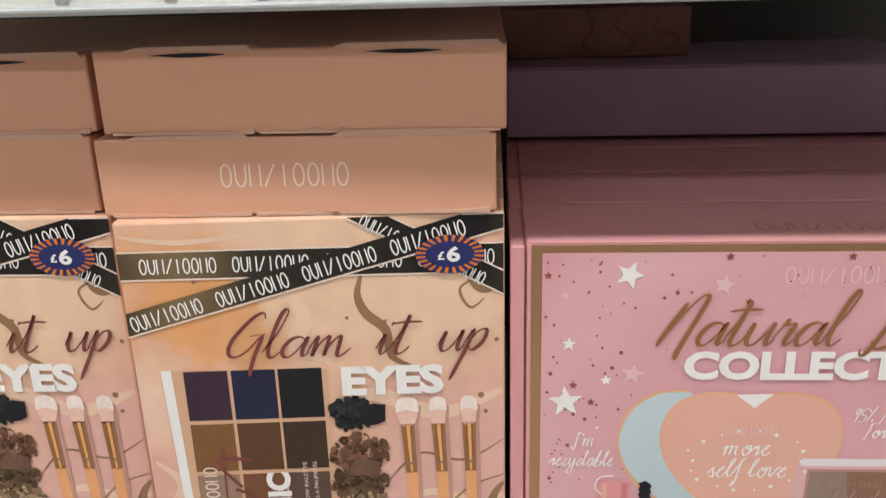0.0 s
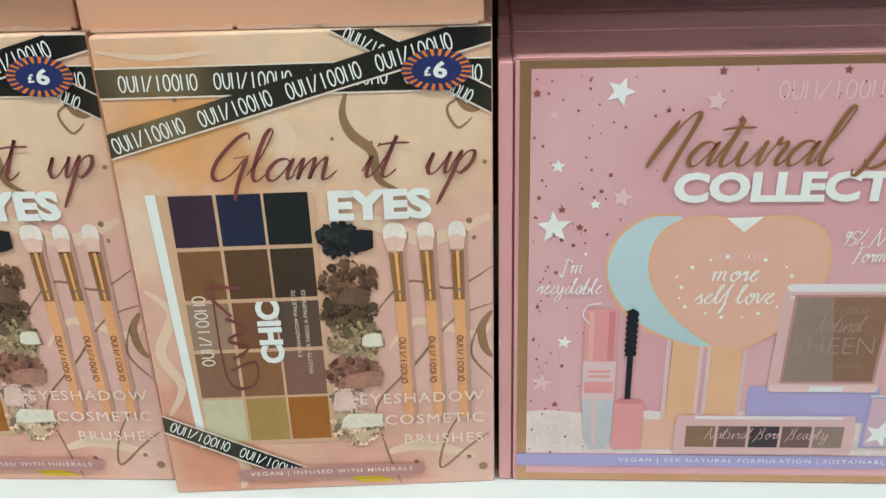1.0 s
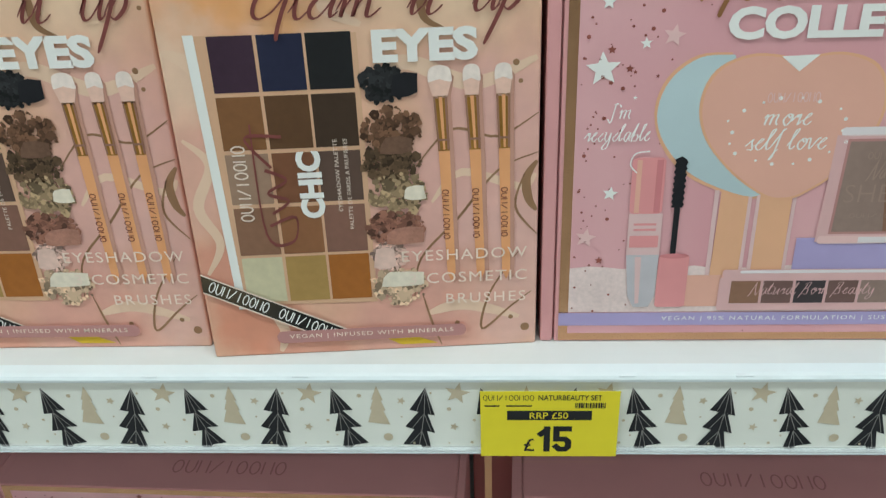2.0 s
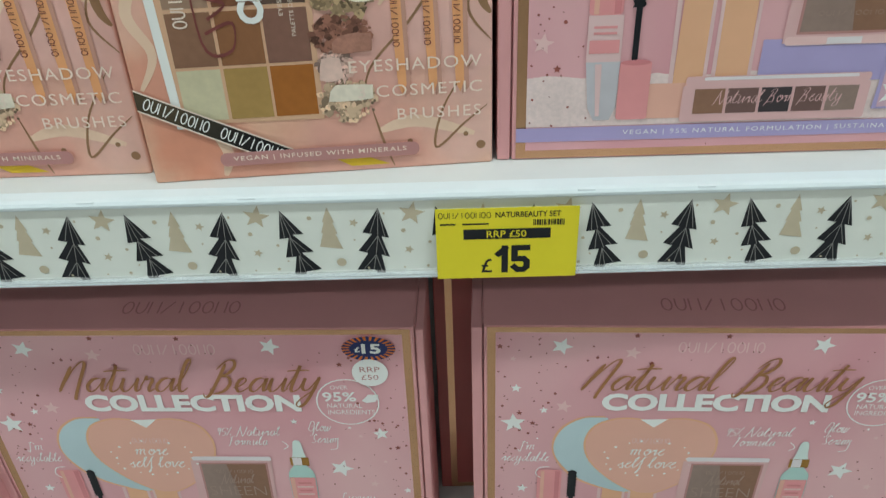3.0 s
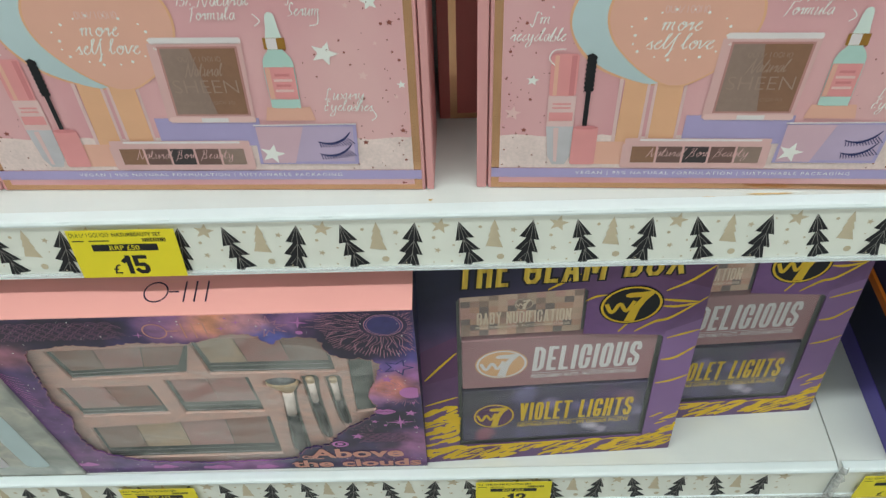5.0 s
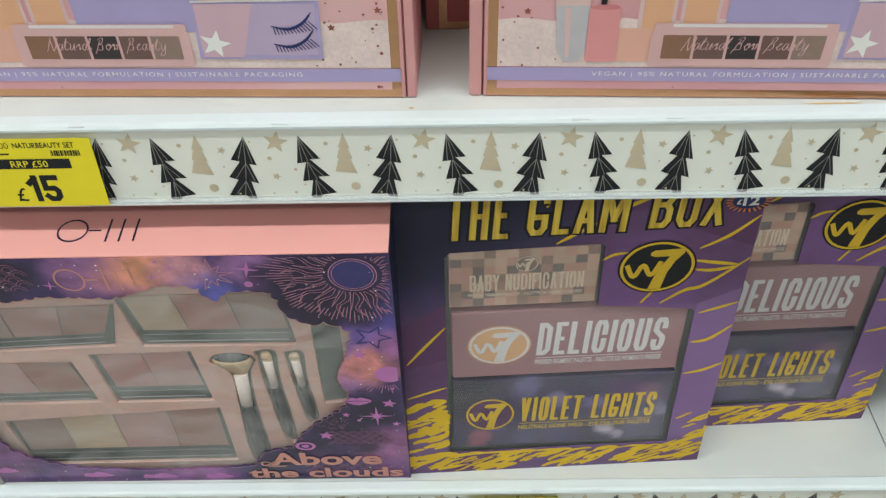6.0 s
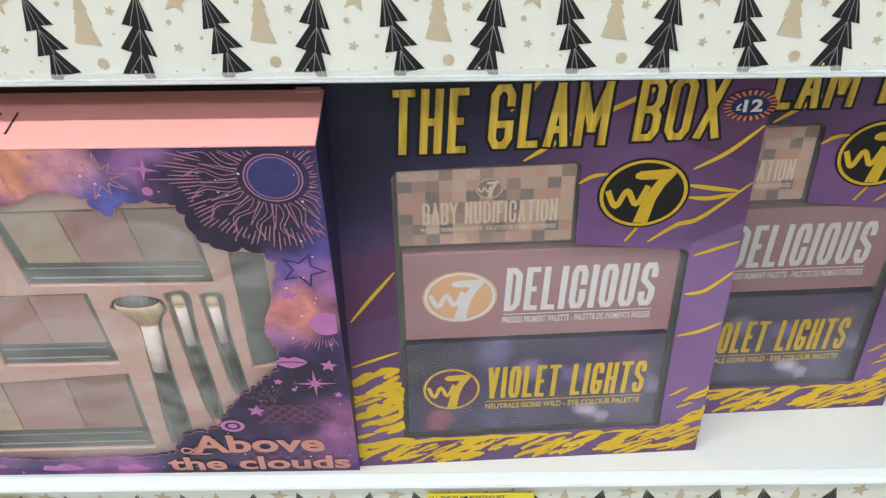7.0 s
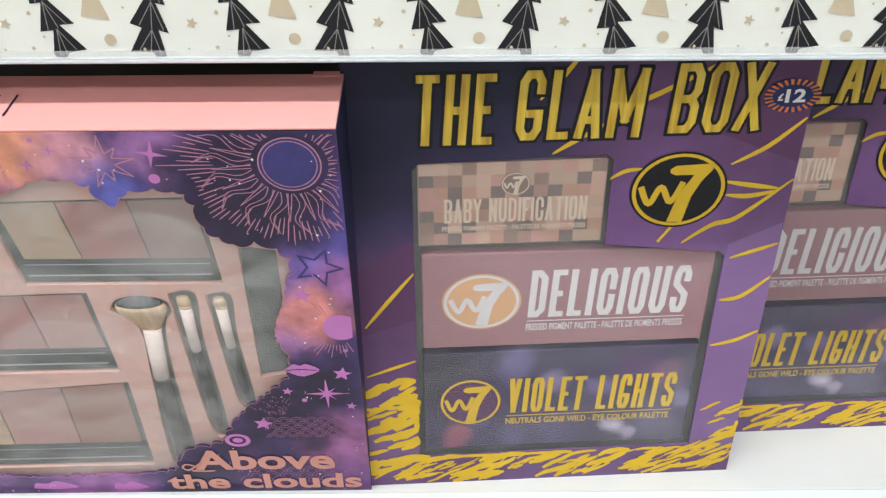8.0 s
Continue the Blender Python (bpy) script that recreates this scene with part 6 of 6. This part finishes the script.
    for u0, v0, wd in ((112, 9, 26), (158, 8, 20), (70, 12, 22), (8, 20, 18)):
        part("orchid_cloud", sheet([smooth([(u0, v0 - 4), (u0 + wd * 0.1, v0 + 1), (u0 + wd * 0.35, v0 + 0.5), (u0 + wd * 0.55, v0 + 3), (u0 + wd * 0.8, v0 + 0.5), (u0 + wd, v0 - 3), (u0 + wd * 0.5, v0 - 5), (u0, v0 - 4)], 4)[:-1]], 1.2), ORCHID, front)
    bm, rnd = bmesh.new(), random.Random(8)
    inner = [(160 + (u - 160) * 1.03, 118 + (v - 118) * 1.04) for u, v in outline]
    def free(u, v):
        hit = False
        for (a, b), (c, e) in zip(inner, inner[1:] + inner[:1]):
            if (b > v) != (e > v) and u < a + (v - b) / (e - b) * (c - a):
                hit = not hit
        return not hit
    for i in range(520):
        u, v = rnd.uniform(2, 304), rnd.uniform(2, 241)
        if free(u, v):
            sheet([disc(u, v, rnd.choice((0.2, 0.25, 0.3, 0.3, 0.45, 0.6)), n=7)], 3.4, 0, bm)
    part("speck_print", bm, WHITE, front, "white star specks", kind="stuff")
    title = letters("the clouds", 190, 3.5, 301, 17.5, 4, bold=0.03, bm=letters("Above", 208, 21.5, 287, 39.5, 4, bold=0.03))
    stroke(smooth([(211, 24), (204, 27), (201.5, 24), (205, 22), (214, 30)]), 1.3, 4, title)
    stroke(smooth([(206, 21), (214, 20.6), (219, 21)]), 1.2, 4, title)
    part("title", title, PEACHINK, front, "peach lettered title")
    return t


lean_q = 5.4
LESS = Matrix.Diagonal((0.985, 1, 1.0, 1))
galaxy_box(pose(-0.3273, 0.0095 + FRONT, zl, lean_q, 0, 0.2) @ LESS, "galaxy printed gift set with clear window, leaning forward")

# ---- purple palette box ----
def logo(parent, cu, cv, rx, ry, ground, line, layer):
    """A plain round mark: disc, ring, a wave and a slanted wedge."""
    base = part("round_mark", sheet([disc(cu, cv, rx, ry, 36)], layer), ground, parent)
    part("mark_ring", sheet([disc(cu, cv, rx * 0.95, ry * 0.95, 36), disc(cu, cv, rx * 0.87, ry * 0.87, 36)], layer + 1), line, base)
    f = lambda a, b: (cu + a * rx, cv + b * ry)
    part("mark_wave", stroke(smooth([f(-0.78, 0.12), f(-0.58, -0.34), f(-0.36, 0.1), f(-0.14, -0.3), f(0.08, 0.22)], 6), rx * 0.13, layer + 1), line, base)
    part("mark_wedge", sheet([[f(-0.22, 0.56), f(-0.12, 0.64), f(0.2, 0.66), f(0.64, 0.68), f(0.64, 0.52), f(0.44, 0.22), f(0.28, -0.18), f(0.16, -0.86), f(-0.16, -0.84), f(-0.04, -0.32), f(0.10, 0.06), f(0.28, 0.40), f(-0.10, 0.40), f(-0.22, 0.46)]], layer + 1), line, base)
    return base


def clip(pts, u0, u1, v0, v1):
    return [(min(u1, max(u0, u)), min(v1, max(v0, v))) for u, v in pts]


def trio_box(m, label):
    w, h, d = 212.0, 268.0, 30.0
    t = thing("palette_set", m, label, "gift set", "purple palette sets")
    win = [(30, 22), (186, 23)] + [(185.5, 153), (183, 156)] + [(124, 162.5), (124, 209), (121, 212)] + [(33, 209.5), (30, 206)]
    front = part("front_panel", sheet([rect(0, 0, w, h), win], 0, 0.0012), PURPLE, t, "purple printed front with a cut-out window")
    for a, b in ((0, 1.0), (w - 1.0, w)):
        part("side", slab(a * MM, b * MM, 0.0013, d * MM, 0, h * MM, 0.0003), VIOLET if a else DEEP, t)
    part("top", slab(0.0011, w * MM - 0.0011, 0.0013, d * MM, (h - 1) * MM, h * MM), DEEP, t)
    part("back", slab(0.0011, w * MM - 0.0011, (d - 1) * MM, d * MM, 0, (h - 1.1) * MM), DEEP, t)
    # angular patches
    part("plum_patch", sheet([[(150, 267.5), (211.6, 267.5), (211.6, 205), (160, 226)]], 0.6), PLUM, front)
    part("plum_patch", sheet([[(0.3, 150), (30, 168), (30, 120), (0.3, 110)]], 0.6), PLUM, front)
    part("violet_patch", sheet([[(186, 160), (211.6, 172), (211.6, 60), (186, 40)]], 0.6), VIOLET, front)
    # gold brush streaks
    for pts, k in (([(4, 116), (16, 132), (29.5, 149)], 2.2), ([(3, 83), (16, 88), (29.5, 93)], 2.0), ([(187, 96), (200, 99), (211.5, 105)], 2.4), ([(187, 126), (198, 128), (211.5, 140)], 2.6),
                   ([(106, 262), (97, 250), (88, 240)], 2.4), ([(116, 226), (130, 236), (146, 244), (180, 262)], 2.6), ([(95, 213), (106, 220), (118, 227)], 2.4), ([(123, 199), (130, 203), (138, 204)], 2.2),
                   ([(150, 163), (156, 172)], 2.0), ([(162, 162), (176, 172), (188, 176), (211.5, 196)], 2.8), ([(178, 196), (192, 193.4), (205, 191.4)], 2.6), ([(180, 188.6), (191, 187.6), (205, 190)], 2.6), ([(180, 205), (196, 214), (211.5, 228)], 2.4), ([(188, 152), (200, 156), (211.5, 160)], 2.2), ([(200, 262), (208, 266), (211.5, 267)], 3)):
        part("gold_streak", stroke(smooth(pts), k, 1.4, taper=True), MUSTARD, front)
    bm, rnd = bmesh.new(), random.Random(21)
    for i in range(190):
        zone = rnd.random()
        if zone < 0.62:
            u, v = rnd.uniform(-4, 200), rnd.uniform(0, 21)
        elif zone < 0.8:
            u, v = rnd.uniform(-4, 20), rnd.uniform(14, 76)
        else:
            u, v = rnd.uniform(165, 208), rnd.uniform(8, 50)
        if u > 110 and v > 10 and zone < 0.62 and rnd.random() < 0.4:
            continue
        ln, a, k = rnd.uniform(8, 26), radians(rnd.gauss(24, 8)), rnd.uniform(1.2, 4.2) * (1.0 if zone < 0.8 else 0.6)
        if 0.62 <= zone < 0.8:
            k *= 1.6
        pts = [(u + ln * q * math.cos(a), v + ln * q * math.sin(a) + rnd.uniform(-0.7, 0.7)) for q in (0, 0.25, 0.5, 0.75, 1)]
        if zone >= 0.8 and any(p[0] < 188 and p[1] > 20 for p in pts):
            continue
        if zone < 0.8 and any(29 < p[0] < 187 and p[1] > 21.5 for p in pts):
            pts = clip(pts, 0, 211.5, 0.6, 21) if v < 21 else clip(pts, 0.4, 29, 0.6, 80)
        stroke(clip(pts, 0.4, 211.5, 0.6, 80), k, 1.2 + 0.002 * i, bm, taper=True)
    part("gold_scribble", bm, MUSTARD, front, "mustard gold brush scribble along the foot", kind="stuff")
    # title
    for txt, a, b, v0, v1 in (("THE", 31, 68.5, 219, 253), ("GLAM", 77, 136, 220.5, 254), ("BOX", 147, 191, 222, 255.5)):
        back = part("title_shadow", tall_letters(txt, a, v0, b, v1, 3.8, 2, 0.06, 1.5, 0.75), INK, front)
        part("title", tall_letters(txt, a, v0, b, v1, 3.8, 4, 0.06, 0.0, 0.75), TITLEGOLD, back, "tall mustard gold title")
    logo(front, 156.5, 192, 23.5, 20.5, INK, MUSTARD, 3)
    price_badge(front, 202, 239, 13, 8, "£12", 5) if w > 210 else None
    # inner tray and the three palettes
    tray = part("tray", slab(0.002, w * MM - 0.002, 0.010, 0.026, 0.002, 0.23, 0.001), CASEGREY, t, "grey green inner tray")
    p1 = part("mosaic_palette", slab(0.0325, 0.1225, 0.003, 0.0095, 0.163, 0.2085, 0.0008), BLUSH, t, "palette with a mosaic lid")
    bm, rnd = bmesh.new(), random.Random(14)
    for i in range(13):
        for j in range(7):
            sheet([rect(33.2 + 6.82 * i, 163.6 + 6.37 * j, 33.2 + 6.82 * (i + 1), 163.6 + 6.37 * (j + 1))], 0, 0, bm, y=0.0029)
    part("mosaic", bm, MOSAIC, p1, kind="stuff")
    ly = -0.0027 / STEP
    part("name", tall_letters("BABY NUDIFICATION", 45, 175.8, 114, 189, 1.35, ly, 0.0, 0.0, 0.6), PALEINK, p1)
    part("small_print", letters("PRESSED PIGMENT PALETTE - PALETTE DE PIGMENTS PRESSES", 44, 171.4, 114, 174, ly, bold=0.02), PALEINK, p1)
    logo(p1, 79, 196.5, 7, 6.2, TAUPE, PALEINK, ly)
    p2 = part("rose_palette", slab(0.0335, 0.1825, 0.003, 0.0095, 0.0985, 0.1575, 0.0008), DUSTYROSE, t, "dusty rose palette")
    ly = -0.0027 / STEP
    part("name", tall_letters("DELICIOUS", 88, 117, 172, 146.5, 3.5, ly, 0.05, 0.0, 0.6), SILVERINK, p2)
    part("small_print", letters("PRESSED PIGMENT PALETTE - PALETTE DE PIGMENTS PRESSES", 87.5, 108.5, 170.5, 113, ly, bold=0.02), SILVERINK, p2)
    part("rule", sheet([rect(88, 114.4, 171, 115)], ly), SILVERINK, p2)
    logo(p2, 64, 128, 20.5, 17.5, PEACHDISC, SILVERINK, ly)
    p3 = part("violet_palette", slab(0.033, 0.183, 0.003, 0.0095, 0.0245, 0.0945, 0.0008), NEBULA, t, "dark violet cloudy palette")
    part("name", tall_letters("VIOLET LIGHTS", 79.5, 50.5, 174, 75.5, 2.8, ly, 0.05, 0.0, 0.6), MUSTARD, p3)
    part("small_print", letters("NEUTRALS GONE WILD - EYE COLOUR PALETTE", 79, 42, 172, 46.5, ly, bold=0.02), MUSTARD, p3)
    part("rule", sheet([rect(79.5, 48, 173, 48.6)], ly), MUSTARD, p3)
    logo(p3, 59, 59.5, 17.5, 17, PLUM, MUSTARD, ly)
    pane = part("acetate", slab(0.0015, w * MM - 0.0015, 0.0015, 0.0018, 0.002, 0.225), THINFILM, t, "clear acetate window")
    pane.visible_shadow = False
    return t


yaw_w = math.degrees(math.atan2(0.010, 0.215))
SQUASH = Matrix.Diagonal((0.985, 1, 0.972, 1))
trio = trio_box(pose(-0.0274, 0.0135 + FRONT, zl, -3.87, 0, yaw_w) @ SQUASH, "purple and gold palette set with clear window")
tagged(copy_thing(trio, pose(0.1032, 0.0480 + FRONT, zl, -3.87, 0, yaw_w)), "purple palette set standing half hidden behind its twin")

# ---- the pack at the galaxy set's side ----
g = thing("gift_pack", pose(-0.5165, 0.0075 + FRONT, zl, 6.0, 0, 0.0), "grey clear-fronted gift pack with an amber dotted top", "gift pack")
body = part("body", slab(0, 0.198, 0, 0.055, 0, 0.200, 0.001), GREYPACK, g)
top = part("top_panel", slab(0, 0.198, -0.0005, 0.055, 0.2002, 0.2016, 0.0004), AMBER, g)
bm = bmesh.new()
for i in range(24):
    for j in range(7):
        block(bm, 0.06 + i * 0.0058, 0.0626 + i * 0.0058, 0.003 + j * 0.0072, 0.0064 + j * 0.0072, 0.2016, 0.2019)
part("dash_print", bm, BURST, top, kind="stuff")
part("front_edge", slab(0.0, 0.198, -0.0012, 0.0004, 0.1965, 0.2004, 0.0004), SILVER, g, "silver top edge")
price_badge(body, 172, 183, 13, 8, "£14", 2)
part("round_sticker", sheet([disc(179, 164, 12, 9)], 2), FADED, body)
for i in range(5):
    part("printed_bottle", sheet([rrect(20 + 34 * i, 20, 40 + 34 * i, 120, 6)], 2), SILVER if i % 2 else MIRROR, body)

# ---- the box of the next bay ----
n = thing("gift_set", pose(0.3645, 0.0085 + FRONT, zl, 0, 0, 0.0), "low dark blue gift set with an orange upper edge", "gift set")
part("body", slab(0, 0.24, 0, 0.15, 0, 0.083, 0.001), SIDENAVY, n)
part("violet_panel", slab(-0.0006, 0.0, 0.001, 0.149, 0.001, 0.026), BLUEVIOLET, n)
part("orange_edge", slab(-0.0008, 0.24, -0.0008, 0.15, 0.0832, 0.092, 0.0006), BURST, n, "orange upper edge")
part("dark_lid", slab(0.002, 0.238, 0.001, 0.148, 0.0922, 0.0935, 0.0004), NIGHT, n)
part("violet_front", slab(0.001, 0.239, -0.0006, 0.0, 0.001, 0.08), BLUEVIOLET, n)
part("price_dot", sheet([disc(8, 40, 4)], 6), CORAL, n)
